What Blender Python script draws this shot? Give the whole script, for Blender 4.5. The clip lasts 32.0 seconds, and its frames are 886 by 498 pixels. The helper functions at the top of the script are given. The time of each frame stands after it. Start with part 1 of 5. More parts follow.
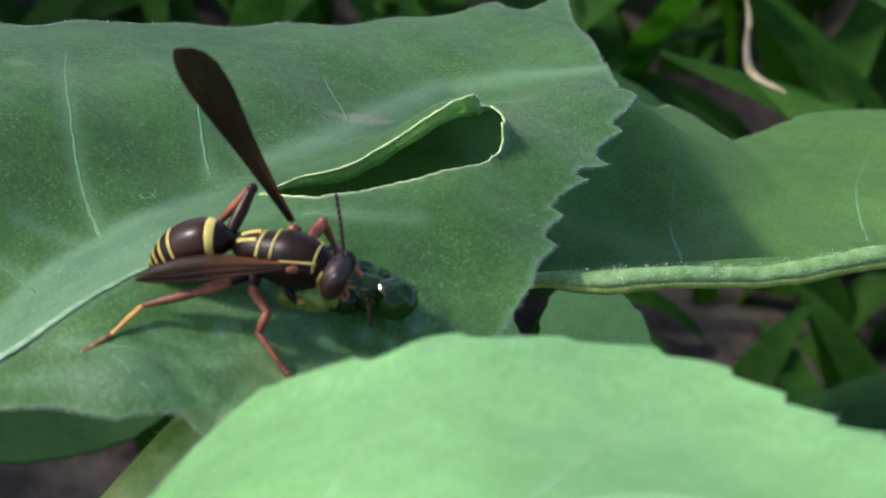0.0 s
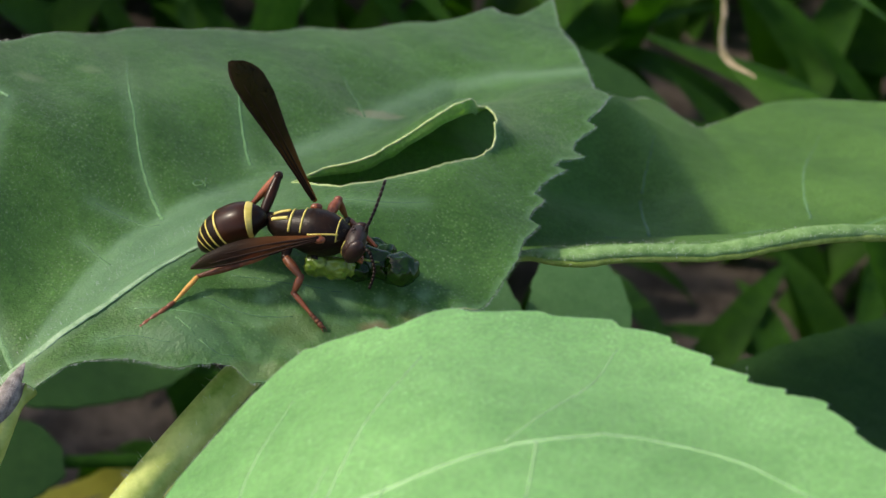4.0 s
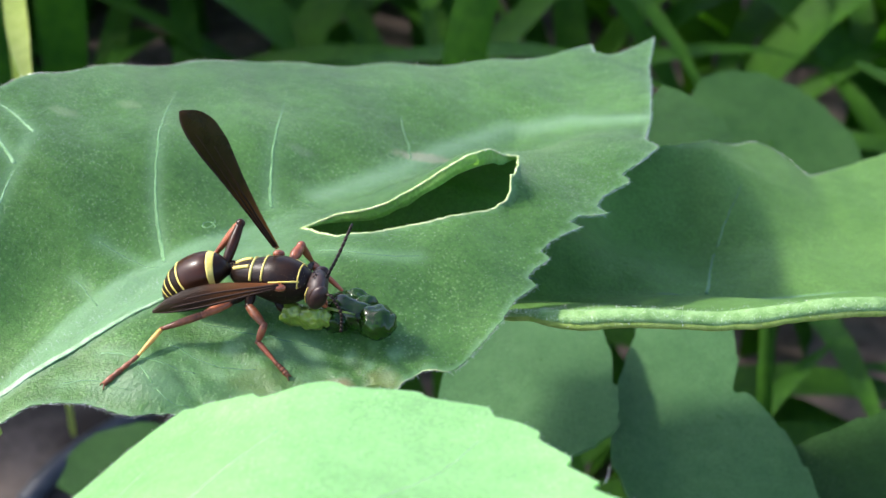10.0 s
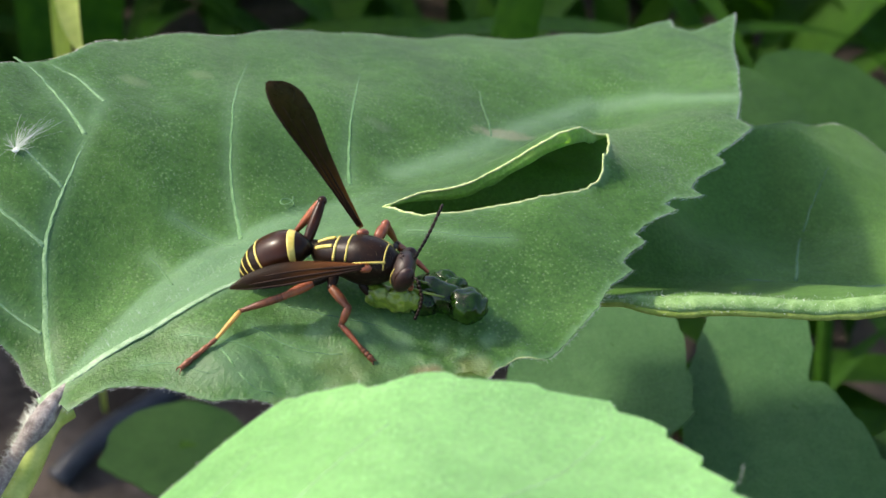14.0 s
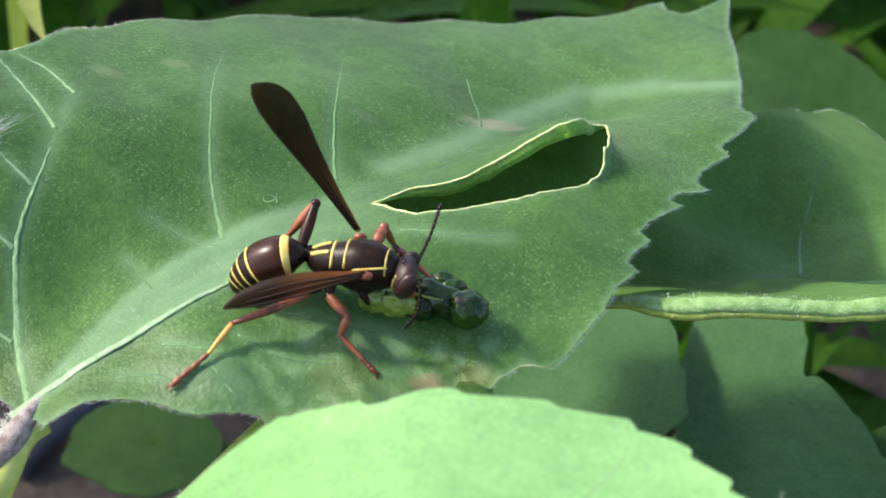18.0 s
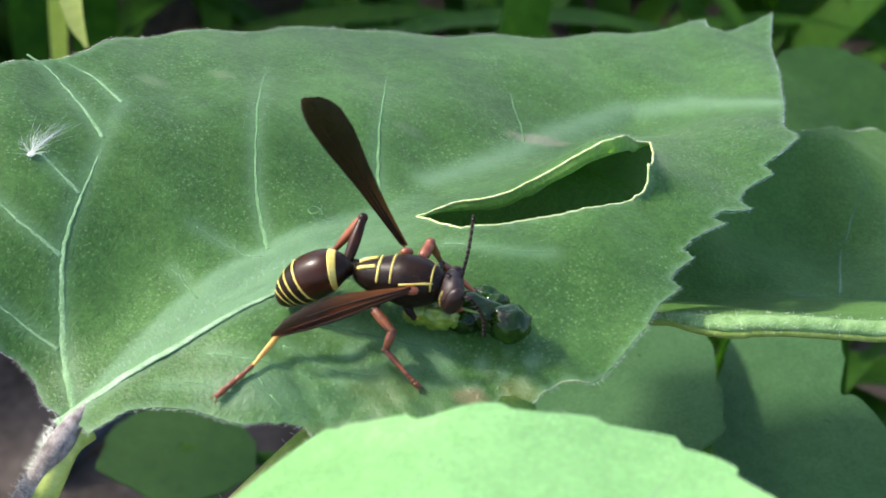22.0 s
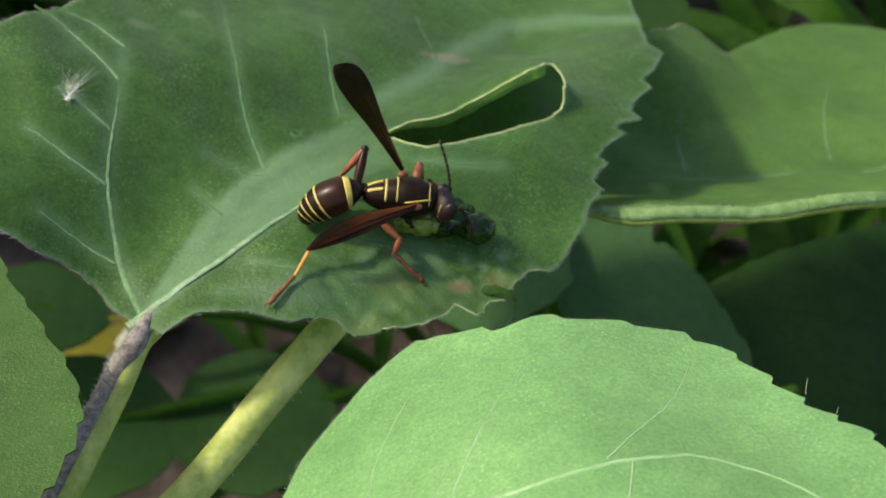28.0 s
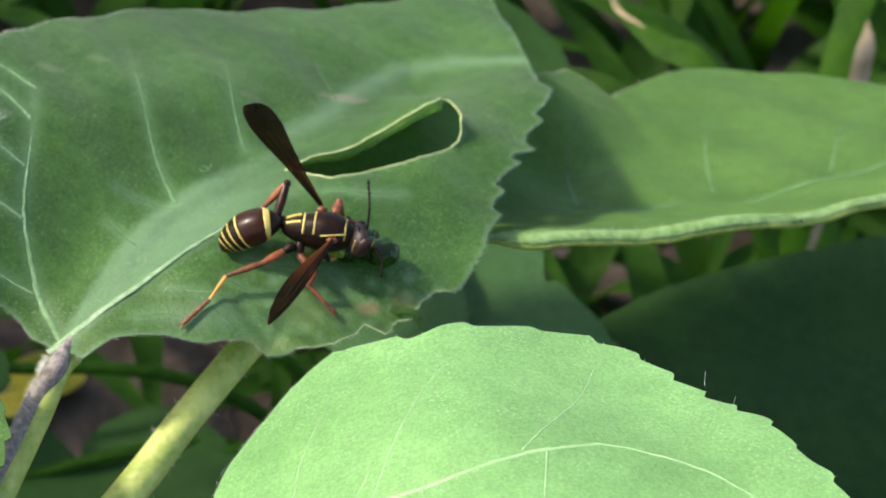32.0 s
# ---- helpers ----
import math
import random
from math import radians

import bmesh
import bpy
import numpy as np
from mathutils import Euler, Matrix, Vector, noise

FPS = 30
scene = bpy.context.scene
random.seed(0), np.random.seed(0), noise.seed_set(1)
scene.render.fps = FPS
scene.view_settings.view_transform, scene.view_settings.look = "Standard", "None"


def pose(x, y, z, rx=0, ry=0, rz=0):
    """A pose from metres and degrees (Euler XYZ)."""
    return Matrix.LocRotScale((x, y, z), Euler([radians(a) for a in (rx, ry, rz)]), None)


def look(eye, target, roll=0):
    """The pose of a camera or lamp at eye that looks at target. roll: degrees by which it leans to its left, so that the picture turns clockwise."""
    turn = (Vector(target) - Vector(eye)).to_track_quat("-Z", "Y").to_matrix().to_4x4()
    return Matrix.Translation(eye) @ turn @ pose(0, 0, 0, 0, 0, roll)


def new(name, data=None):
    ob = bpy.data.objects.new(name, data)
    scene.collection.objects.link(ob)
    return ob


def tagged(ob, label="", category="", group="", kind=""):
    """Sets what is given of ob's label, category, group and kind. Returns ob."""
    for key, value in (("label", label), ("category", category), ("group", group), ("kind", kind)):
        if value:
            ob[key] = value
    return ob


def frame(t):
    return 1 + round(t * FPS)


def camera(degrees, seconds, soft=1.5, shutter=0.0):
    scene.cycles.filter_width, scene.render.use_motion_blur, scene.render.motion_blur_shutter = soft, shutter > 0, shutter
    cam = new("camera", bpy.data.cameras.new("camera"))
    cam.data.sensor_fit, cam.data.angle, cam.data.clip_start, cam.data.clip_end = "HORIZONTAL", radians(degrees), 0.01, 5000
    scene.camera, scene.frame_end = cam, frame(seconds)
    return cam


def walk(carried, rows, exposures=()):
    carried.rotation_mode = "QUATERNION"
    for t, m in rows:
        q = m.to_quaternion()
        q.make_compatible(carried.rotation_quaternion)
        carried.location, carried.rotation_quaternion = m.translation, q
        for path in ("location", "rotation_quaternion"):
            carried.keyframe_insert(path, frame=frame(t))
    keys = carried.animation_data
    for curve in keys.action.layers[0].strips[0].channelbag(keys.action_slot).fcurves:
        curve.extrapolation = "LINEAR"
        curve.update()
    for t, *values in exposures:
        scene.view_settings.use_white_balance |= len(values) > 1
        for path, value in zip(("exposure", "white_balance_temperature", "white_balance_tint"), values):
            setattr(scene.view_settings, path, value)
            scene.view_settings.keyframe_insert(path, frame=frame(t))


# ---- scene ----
from mathutils import geometry

cam = camera(24.0, 32.0, soft=1.45)
cam.data.dof.use_dof = True
cam.data.dof.focus_distance = 0.180
cam.data.dof.aperture_fstop = 68.0

PATH = [
    (0, (-0.01506, -0.13626, 0.25374), (0.01751, 0.00769, 0.15072), 3.78),
    (0.5, (-0.01593, -0.13716, 0.25662), (0.01536, 0.00510, 0.15087), 4.33),
    (1, (-0.01713, -0.13958, 0.25978), (0.01326, 0.00169, 0.15245), 4.86),
    (1.5, (-0.01808, -0.14255, 0.26228), (0.01246, -0.00168, 0.15447), 4.68),
    (2, (-0.02054, -0.14649, 0.26557), (0.01113, -0.00638, 0.15710), 5.09),
    (2.5, (-0.02202, -0.15155, 0.26714), (0.00973, -0.01039, 0.16007), 4.97),
    (3, (-0.02156, -0.15516, 0.26881), (0.00898, -0.01369, 0.16178), 4.52),
    (3.5, (-0.02111, -0.15805, 0.27182), (0.00994, -0.01664, 0.16487), 3.91),
    (4, (-0.02036, -0.16130, 0.27492), (0.01131, -0.01968, 0.16843), 3.89),
    (4.5, (-0.01751, -0.16226, 0.27742), (0.01522, -0.01936, 0.17298), 3.01),
    (6.5, (0.01702, -0.16382, 0.27798), (0.02708, -0.01864, 0.17205), -1.08),
    (7, (0.01778, -0.16285, 0.27572), (0.02544, -0.01608, 0.17180), 0.11),
    (7.5, (0.01754, -0.15896, 0.27472), (0.01922, -0.01311, 0.16925), -1.22),
    (8, (0.01634, -0.15614, 0.27460), (0.01343, -0.01146, 0.16755), -1.70),
    (8.5, (0.01643, -0.15333, 0.27569), (0.01290, -0.01028, 0.16649), -1.34),
    (9, (0.01602, -0.15249, 0.27788), (0.01290, -0.01047, 0.16732), -0.93),
    (9.5, (0.01711, -0.15399, 0.27854), (0.01383, -0.01165, 0.16842), -1.02),
    (10, (0.01647, -0.15694, 0.27764), (0.01433, -0.01296, 0.16964), -1.59),
    (10.5, (0.01572, -0.15783, 0.27645), (0.01416, -0.01318, 0.16934), -1.59),
    (11, (0.01671, -0.15680, 0.27623), (0.01411, -0.01275, 0.16834), -1.93),
    (11.5, (0.01354, -0.15770, 0.27593), (0.01410, -0.01326, 0.16852), -0.88),
    (12, (0.01142, -0.15762, 0.27449), (0.01293, -0.01228, 0.16831), -0.85),
    (12.5, (0.00765, -0.15525, 0.27443), (0.00950, -0.01061, 0.16731), -0.19),
    (13, (0.00588, -0.15377, 0.27478), (0.00636, -0.01003, 0.16644), -0.83),
    (13.5, (0.00615, -0.15300, 0.27499), (0.00509, -0.00989, 0.16582), -0.59),
    (14, (0.00848, -0.15031, 0.27341), (0.00631, -0.00762, 0.16370), -0.74),
    (14.5, (0.01305, -0.14589, 0.27020), (0.00889, -0.00425, 0.15922), -1.74),
    (16.5, (0.01018, -0.14413, 0.26552), (0.01247, -0.00129, 0.15602), -0.05),
    (17, (0.00767, -0.14264, 0.26822), (0.01032, -0.00125, 0.15685), 0.06),
    (17.5, (0.00579, -0.14004, 0.26978), (0.00831, 0.00015, 0.15690), 0.05),
    (18, (0.00432, -0.14110, 0.26947), (0.00686, -0.00002, 0.15771), 0.11),
    (18.5, (0.00524, -0.14252, 0.26828), (0.00463, 0.00007, 0.15843), -0.14),
    (19, (0.00477, -0.14207, 0.26818), (0.00389, 0.00055, 0.15837), -0.11),
    (19.5, (0.00571, -0.14027, 0.26860), (0.00423, 0.00133, 0.15749), -0.41),
    (20, (0.00638, -0.13955, 0.26863), (0.00373, 0.00186, 0.15730), -0.48),
    (20.5, (0.00599, -0.13901, 0.27001), (0.00400, 0.00140, 0.15740), -0.53),
    (21, (0.00547, -0.14009, 0.26994), (0.00442, 0.00080, 0.15792), -0.18),
    (21.5, (0.00414, -0.14002, 0.27002), (0.00326, 0.00090, 0.15802), -0.12),
    (22, (0.00276, -0.14151, 0.27025), (0.00312, 0.00009, 0.15913), 0.42),
    (22.5, (0.00076, -0.14090, 0.27143), (0.00191, 0.00008, 0.15951), 0.76),
    (23, (-0.00090, -0.14054, 0.27098), (0.00060, 0.00052, 0.15919), 0.82),
    (23.5, (-0.00183, -0.14128, 0.27023), (-0.00005, 0.00039, 0.15921), 1.08),
    (24, (-0.00166, -0.14226, 0.27019), (-0.00047, -0.00047, 0.15931), 0.83),
    (24.5, (0.00038, -0.14241, 0.26853), (0.00005, -0.00014, 0.15827), 0.19),
    (26.5, (-0.00328, -0.14103, 0.27183), (0.00030, -0.00124, 0.15849), 1.27),
    (27, (-0.01469, -0.14909, 0.28184), (0.00159, -0.01267, 0.16555), 3.03),
    (27.5, (-0.02714, -0.15577, 0.29476), (-0.00196, -0.02459, 0.17410), 5.75),
    (28, (-0.03714, -0.16195, 0.30458), (-0.00111, -0.03602, 0.18110), 8.49),
    (28.5, (-0.03888, -0.16510, 0.30697), (0.00180, -0.03945, 0.18467), 10.35),
    (29, (-0.03864, -0.17080, 0.30691), (0.00421, -0.04346, 0.18713), 9.44),
    (29.5, (-0.04006, -0.17449, 0.30746), (0.00375, -0.04576, 0.18952), 9.81),
    (30, (-0.04168, -0.17585, 0.30727), (0.00247, -0.04622, 0.19044), 9.56),
    (30.5, (-0.04365, -0.17675, 0.30640), (0.00253, -0.04665, 0.19089), 9.65),
    (31, (-0.04468, -0.17683, 0.30561), (0.00303, -0.04627, 0.19126), 10.02),
    (31.5, (-0.04383, -0.17457, 0.30454), (0.00317, -0.04427, 0.18959), 9.84),
    (32, (-0.04277, -0.17234, 0.30455), (0.00437, -0.04311, 0.18846), 9.75),
]
EXPOSURES = [
(0, 0.18, 6200, 15), (1, 0.03, 6400, 12), (2, -0.17, 6800, 8), (3, -0.17, 7000, 8), (4, -0.02, 7100, 10), (6.5, 0.77, 6400, 14), (8, 0.77, 6600, 15), (9, 0.54, 6500, 13), (9.5, 0.82, 6400, 14), (10, 1.02, 6400, 14), (10.5, 0.77, 6700, 13), (11, 0.54, 7000, 12), (12, 0.82, 6900, 13), (13, 0.67, 7200, 12), (14, 0.62, 7100, 12), (17, 0.62, 6900, 14), (18, 0.80, 6900, 15), (19, 0.77, 6700, 14), (20, 0.94, 6400, 14), (22, 0.82, 6600, 13), (23, 0.94, 6600, 14), (24, 0.92, 6900, 14), (26.5, 0.75, 6900, 13), (27, 0.71, 7100, 12), (27.5, 0.33, 7400, 11), (28, -0.02, 7500, 10), (29, -0.09, 7500, 12), (30, 0.03, 7500, 10), (31, 0.43, 7400, 12), (32, 0.45, 7200, 12),
]
walk(cam, [(t, look(eye, target, roll)) for t, eye, target, roll in PATH], EXPOSURES)

# ---- sky and sun ----
SUN_TO = Vector((-0.67, 0.21, 0.71)).normalized()
world = bpy.data.worlds.new("sky")
scene.world = world
world.use_nodes = True
wn = world.node_tree
for n in list(wn.nodes):
    wn.nodes.remove(n)
sky = wn.nodes.new("ShaderNodeTexSky")
sky.sky_type = "NISHITA"
sky.sun_disc = False
sky.dust_density = 2.0
sky.air_density = 0.8
sky.sun_elevation = math.asin(SUN_TO.z)
sky.sun_rotation = math.atan2(SUN_TO.x, SUN_TO.y)
bg = wn.nodes.new("ShaderNodeBackground")
bg.inputs["Strength"].default_value = 0.25
wout = wn.nodes.new("ShaderNodeOutputWorld")
wn.links.new(sky.outputs[0], bg.inputs[0])
wn.links.new(bg.outputs[0], wout.inputs[0])
sun = new("sun", bpy.data.lights.new("sun", "SUN"))
sun.data.energy = 3.5
sun.data.angle = radians(5.0)
sun.data.color = (1.0, 0.95, 0.84)
sun.matrix_basis = look(SUN_TO * 3, (0, 0, 0))

MM = 0.001
LIFT = 0.16          # the main leaf hangs this high over the soil


def place(x, y, z):
    """A point in metres from millimetres round the main leaf's middle."""
    return Vector((x * MM, y * MM, LIFT + z * MM))


# ---- materials ----
def nodes_of(name):
    m = bpy.data.materials.new(name)
    m.use_nodes = True
    t = m.node_tree
    b = t.nodes["Principled BSDF"]
    return m, t, b


def coords(t):
    return t.nodes.new("ShaderNodeTexCoord").outputs["Object"]


def noise_of(t, src, scale, detail=4.0, rough=0.55):
    n = t.nodes.new("ShaderNodeTexNoise")
    n.inputs["Scale"].default_value = scale
    n.inputs["Detail"].default_value = detail
    n.inputs["Roughness"].default_value = rough
    t.links.new(src, n.inputs["Vector"])
    return n.outputs["Fac"]


def ramp_of(t, src, stops):
    r = t.nodes.new("ShaderNodeValToRGB")
    e = r.color_ramp.elements
    while len(e) < len(stops):
        e.new(0.5)
    for el, (pos, col) in zip(e, stops):
        el.position = pos
        el.color = (*col, 1) if len(col) == 3 else col
    t.links.new(src, r.inputs["Fac"])
    return r.outputs["Color"]


def mix_of(t, fac, a, b, mode="MIX"):
    m = t.nodes.new("ShaderNodeMix")
    m.data_type = "RGBA"
    m.blend_type = mode
    for sock, v in ((m.inputs[0], fac), (m.inputs[6], a), (m.inputs[7], b)):
        if isinstance(v, bpy.types.NodeSocket):
            t.links.new(v, sock)
        elif isinstance(v, (int, float)):
            sock.default_value = v
        else:
            sock.default_value = (*v, 1)
    return m.outputs[2]


def math_of(t, op, a, b=0.0, c=None):
    m = t.nodes.new("ShaderNodeMath")
    m.operation = op
    for sock, v in zip(m.inputs, (a, b, c)):
        if v is None:
            continue
        if isinstance(v, bpy.types.NodeSocket):
            t.links.new(v, sock)
        else:
            sock.default_value = v
    return m.outputs[0]


def bump_of(t, b, height, strength, dist):
    n = t.nodes.new("ShaderNodeBump")
    n.inputs["Strength"].default_value = strength
    n.inputs["Distance"].default_value = dist
    t.links.new(height, n.inputs["Height"])
    t.links.new(n.outputs[0], b.inputs["Normal"])
    return n.outputs[0]


def spot_of(t, src, centre, size, wobble=0.0):
    """1 inside a ragged round patch of that size (metres), 0 outside."""
    d = t.nodes.new("ShaderNodeVectorMath")
    d.operation = "SUBTRACT"
    t.links.new(src, d.inputs[0])
    d.inputs[1].default_value = centre
    s = t.nodes.new("ShaderNodeVectorMath")
    s.operation = "DIVIDE"
    t.links.new(d.outputs[0], s.inputs[0])
    s.inputs[1].default_value = size
    l = t.nodes.new("ShaderNodeVectorMath")
    l.operation = "LENGTH"
    t.links.new(s.outputs[0], l.inputs[0])
    v = l.outputs["Value"]
    if wobble:
        v = math_of(t, "ADD", v, math_of(t, "MULTIPLY", math_of(t, "SUBTRACT", noise_of(t, src, 900, 5), 0.5), wobble))
    m = t.nodes.new("ShaderNodeMapRange")
    m.inputs["From Min"].default_value = 1.25
    m.inputs["From Max"].default_value = 0.55
    t.links.new(v, m.inputs["Value"])
    return m.outputs[0]


def leaf_material(name, dark, light, speck=(0.35, 0.5, 0.3), speck_amount=0.5, through_amount=0.3, rough=0.5, stains_and_sheen=(), spec=0.35, pale=(0.2, 0.32, 0.19), sheen=0.25, grain=0.45):
    m, t, b = nodes_of(name)
    src = coords(t)
    big = noise_of(t, src, 48, 5, 0.6)
    mid = noise_of(t, src, 420, 5, 0.6)
    col = ramp_of(t, math_of(t, "ADD", math_of(t, "MULTIPLY", big, 0.65), math_of(t, "MULTIPLY", mid, 0.35)), [(0.36, dark), (0.64, light)])
    # fine pale gland dots and hairs
    vor = t.nodes.new("ShaderNodeTexVoronoi")
    vor.inputs["Scale"].default_value = 2300
    t.links.new(src, vor.inputs["Vector"])
    dots = ramp_of(t, vor.outputs["Distance"], [(0.10, (1, 1, 1)), (0.36, (0, 0, 0))])
    patches = ramp_of(t, noise_of(t, src, 160, 3), [(0.42, (0, 0, 0)), (0.66, (1, 1, 1))])
    fac = math_of(t, "MULTIPLY", math_of(t, "MULTIPLY", dots, patches), speck_amount)
    col = mix_of(t, fac, col, speck)
    fine = noise_of(t, src, 2600, 3, 0.7)
    col = mix_of(t, grain, col, ramp_of(t, fine, [(0.3, (0.55, 0.6, 0.55)), (0.7, (1.3, 1.35, 1.25))]), "MULTIPLY")
    mark = t.nodes.new("ShaderNodeAttribute")
    mark.attribute_name = "pale"
    soft = math_of(t, "MULTIPLY", mark.outputs["Fac"], math_of(t, "ADD", 0.65, math_of(t, "MULTIPLY", mid, 0.6)))
    col = mix_of(t, soft, col, pale)
    for centre, size, colour, strength in stains_and_sheen:
        col = mix_of(t, math_of(t, "MULTIPLY", spot_of(t, src, centre, size, 1.1), strength), col, colour)
    t.links.new(col, b.inputs["Base Color"])
    b.inputs["Roughness"].default_value = rough
    b.inputs["Specular IOR Level"].default_value = spec
    if "Sheen Weight" in b.inputs:
        b.inputs["Sheen Weight"].default_value = sheen
        b.inputs["Sheen Roughness"].default_value = 0.4
        b.inputs["Sheen Tint"].default_value = (0.8, 1.0, 0.85, 1)
    height = math_of(t, "ADD", math_of(t, "MULTIPLY", fine, 0.5), math_of(t, "ADD", math_of(t, "MULTIPLY", mid, 1.2), math_of(t, "MULTIPLY", dots, 0.12)))
    normal = bump_of(t, b, height, 0.55, 0.00035)
    tr = t.nodes.new("ShaderNodeBsdfTranslucent")
    t.links.new(mix_of(t, 1.0, col, (1.9, 2.1, 0.8), "MULTIPLY"), tr.inputs["Color"])
    t.links.new(normal, tr.inputs["Normal"])
    mx = t.nodes.new("ShaderNodeMixShader")
    mx.inputs[0].default_value = through_amount
    t.links.new(b.outputs[0], mx.inputs[1])
    t.links.new(tr.outputs[0], mx.inputs[2])
    t.links.new(mx.outputs[0], t.nodes["Material Output"].inputs["Surface"])
    return m


def plain_material(name, a, c, scale=600.0, rough=0.5, bump=0.2, spec=0.5, sub=0.0, coat=0.0, depth=0.0002):
    m, t, b = nodes_of(name)
    src = coords(t)
    n1 = noise_of(t, src, scale, 5)
    n2 = noise_of(t, src, scale * 5, 3)
    col = ramp_of(t, math_of(t, "ADD", math_of(t, "MULTIPLY", n1, 0.7), math_of(t, "MULTIPLY", n2, 0.3)), [(0.38, a), (0.62, c)])
    t.links.new(col, b.inputs["Base Color"])
    b.inputs["Roughness"].default_value = rough
    b.inputs["Specular IOR Level"].default_value = spec
    b.inputs["Coat Weight"].default_value = coat
    b.inputs["Coat Roughness"].default_value = 0.15
    if sub:
        b.inputs["Subsurface Weight"].default_value = sub
        b.inputs["Subsurface Radius"].default_value = (0.001, 0.001, 0.0005)
        b.inputs["Subsurface Scale"].default_value = 0.5
    bump_of(t, b, n2, bump, depth)
    return m


def at_leaf(x, y, z=1.5):
    return tuple(place(x, y, z))


LEAF_MAIN = leaf_material("hairy_leaf", (0.040, 0.118, 0.021), (0.098, 0.224, 0.054), (0.27, 0.43, 0.20), 0.55, 0.42, 0.43, grain=0.6, stains_and_sheen=(
    (at_leaf(5.2, -22, 2.3), (0.0014, 0.0008, 0.006), (0.38, 0.22, 0.15), 0.65),
    (at_leaf(-5.4, -25.6, 0.9), (0.0034, 0.0010, 0.006), (0.24, 0.29, 0.12), 0.35),
    (at_leaf(-1.4, -21.7, 2.3), (0.0030, 0.0014, 0.006), (0.16, 0.22, 0.07), 0.5),
    (at_leaf(2, -23.6, 1.7), (0.0070, 0.0030, 0.006), (0.075, 0.155, 0.040), 0.5),
    (at_leaf(9, -21.6, 2.0), (0.0016, 0.0012, 0.006), (0.24, 0.24, 0.09), 0.4),
    # the next two are no stains: silvery sheen painted as paler green
    (at_leaf(-11.7, -22.6, 3.4), (0.0042, 0.0020, 0.006), (0.13, 0.235, 0.13), 0.6),
    (at_leaf(1.6, -18.5, 3.5), (0.0030, 0.0018, 0.006), (0.12, 0.215, 0.115), 0.45),
    (at_leaf(12, 20.2, -3.7), (0.0028, 0.0010, 0.006), (0.34, 0.31, 0.23), 0.6),
    (at_leaf(-17.3, 19.3, 4.3), (0.0012, 0.0009, 0.004), (0.20, 0.28, 0.14), 0.5),
    (at_leaf(-23.2, 15.9, 5.9), (0.0015, 0.0010, 0.004), (0.20, 0.28, 0.14), 0.5),
    (at_leaf(-0.1, 16.4, 0.4), (0.0013, 0.0008, 0.004), (0.18, 0.26, 0.14), 0.4),
), pale=(0.200, 0.345, 0.200))
LEAF_FRONT = leaf_material("young_leaf", (0.19, 0.385, 0.150), (0.30, 0.53, 0.24), (0.48, 0.70, 0.42), 0.55, 0.42, 0.40, grain=0.38)
# base green darkened to stand for the shade on this leaf
LEAF_LEFT = leaf_material("side_leaf", (0.050, 0.130, 0.022), (0.090, 0.200, 0.042), (0.4, 0.55, 0.25), 0.3, 0.36, 0.45, grain=0.25)
LEAF_RIGHT = leaf_material("folded_leaf", (0.082, 0.188, 0.040), (0.132, 0.268, 0.066), (0.28, 0.42, 0.2), 0.3, 0.36, 0.6, sheen=0.05, spec=0.25)
# low plant: shade put into the first green, light into the second
LEAF_LOW = leaf_material("shade_dark_leaf", (0.016, 0.058, 0.010), (0.034, 0.095, 0.019), (0.2, 0.3, 0.15), 0.2, 0.25, 0.65, sheen=0.0, spec=0.2)
LEAF_MID = leaf_material("lit_blue_green_leaf", (0.056, 0.146, 0.050), (0.092, 0.205, 0.078), (0.25, 0.35, 0.22), 0.2, 0.25, 0.65, sheen=0.05, spec=0.25)
# grass green kept dark: the shade of the surrounding plants is in the colour
GRASS = leaf_material("grass_green", (0.011, 0.050, 0.003), (0.036, 0.112, 0.006), (0.2, 0.35, 0.10), 0.2, 0.38, 0.6, sheen=0.0, spec=0.15)
GRASS_DRY = plain_material("dry_grass", (0.20, 0.17, 0.08), (0.42, 0.33, 0.23), 300, 0.7, 0.2, 0.3)
RIB = plain_material("pale_vein", (0.080, 0.190, 0.066), (0.130, 0.265, 0.108), 700, 0.55, 0.4, 0.3, 0.0)
UNDERSIDE = plain_material("pale_underside", (0.15, 0.23, 0.035), (0.26, 0.34, 0.08), 700, 0.6, 0.4, 0.3)
MARGIN = plain_material("hairy_margin", (0.11, 0.225, 0.060), (0.21, 0.35, 0.135), 900, 0.65, 0.6, 0.3)
RIM = plain_material("chewed_rim", (0.34, 0.46, 0.15), (0.58, 0.66, 0.33), 1200, 0.6, 0.5, 0.3)
FUZZ = plain_material("white_hair", (0.55, 0.62, 0.50), (0.85, 0.88, 0.82), 500, 0.6, 0.0, 0.3)
PETIOLE = plain_material("purple_petiole", (0.13, 0.11, 0.105), (0.34, 0.31, 0.295), 1300, 0.7, 0.6, 0.3)
RIB_BAND = plain_material("pale_rib", (0.11, 0.235, 0.092), (0.20, 0.345, 0.170), 900, 0.6, 0.6, 0.3)
RIB_WHITE = plain_material("white_rib", (0.14, 0.26, 0.125), (0.30, 0.43, 0.27), 700, 0.6, 0.6, 0.3)
LEAF_YELLOW = leaf_material("withered_leaf", (0.42, 0.33, 0.03), (0.60, 0.52, 0.07), (0.35, 0.2, 0.05), 0.3, 0.3, 0.6)
HOSE = plain_material("hose_rubber", (0.020, 0.023, 0.030), (0.045, 0.050, 0.060), 200, 0.5, 0.2, 0.4)
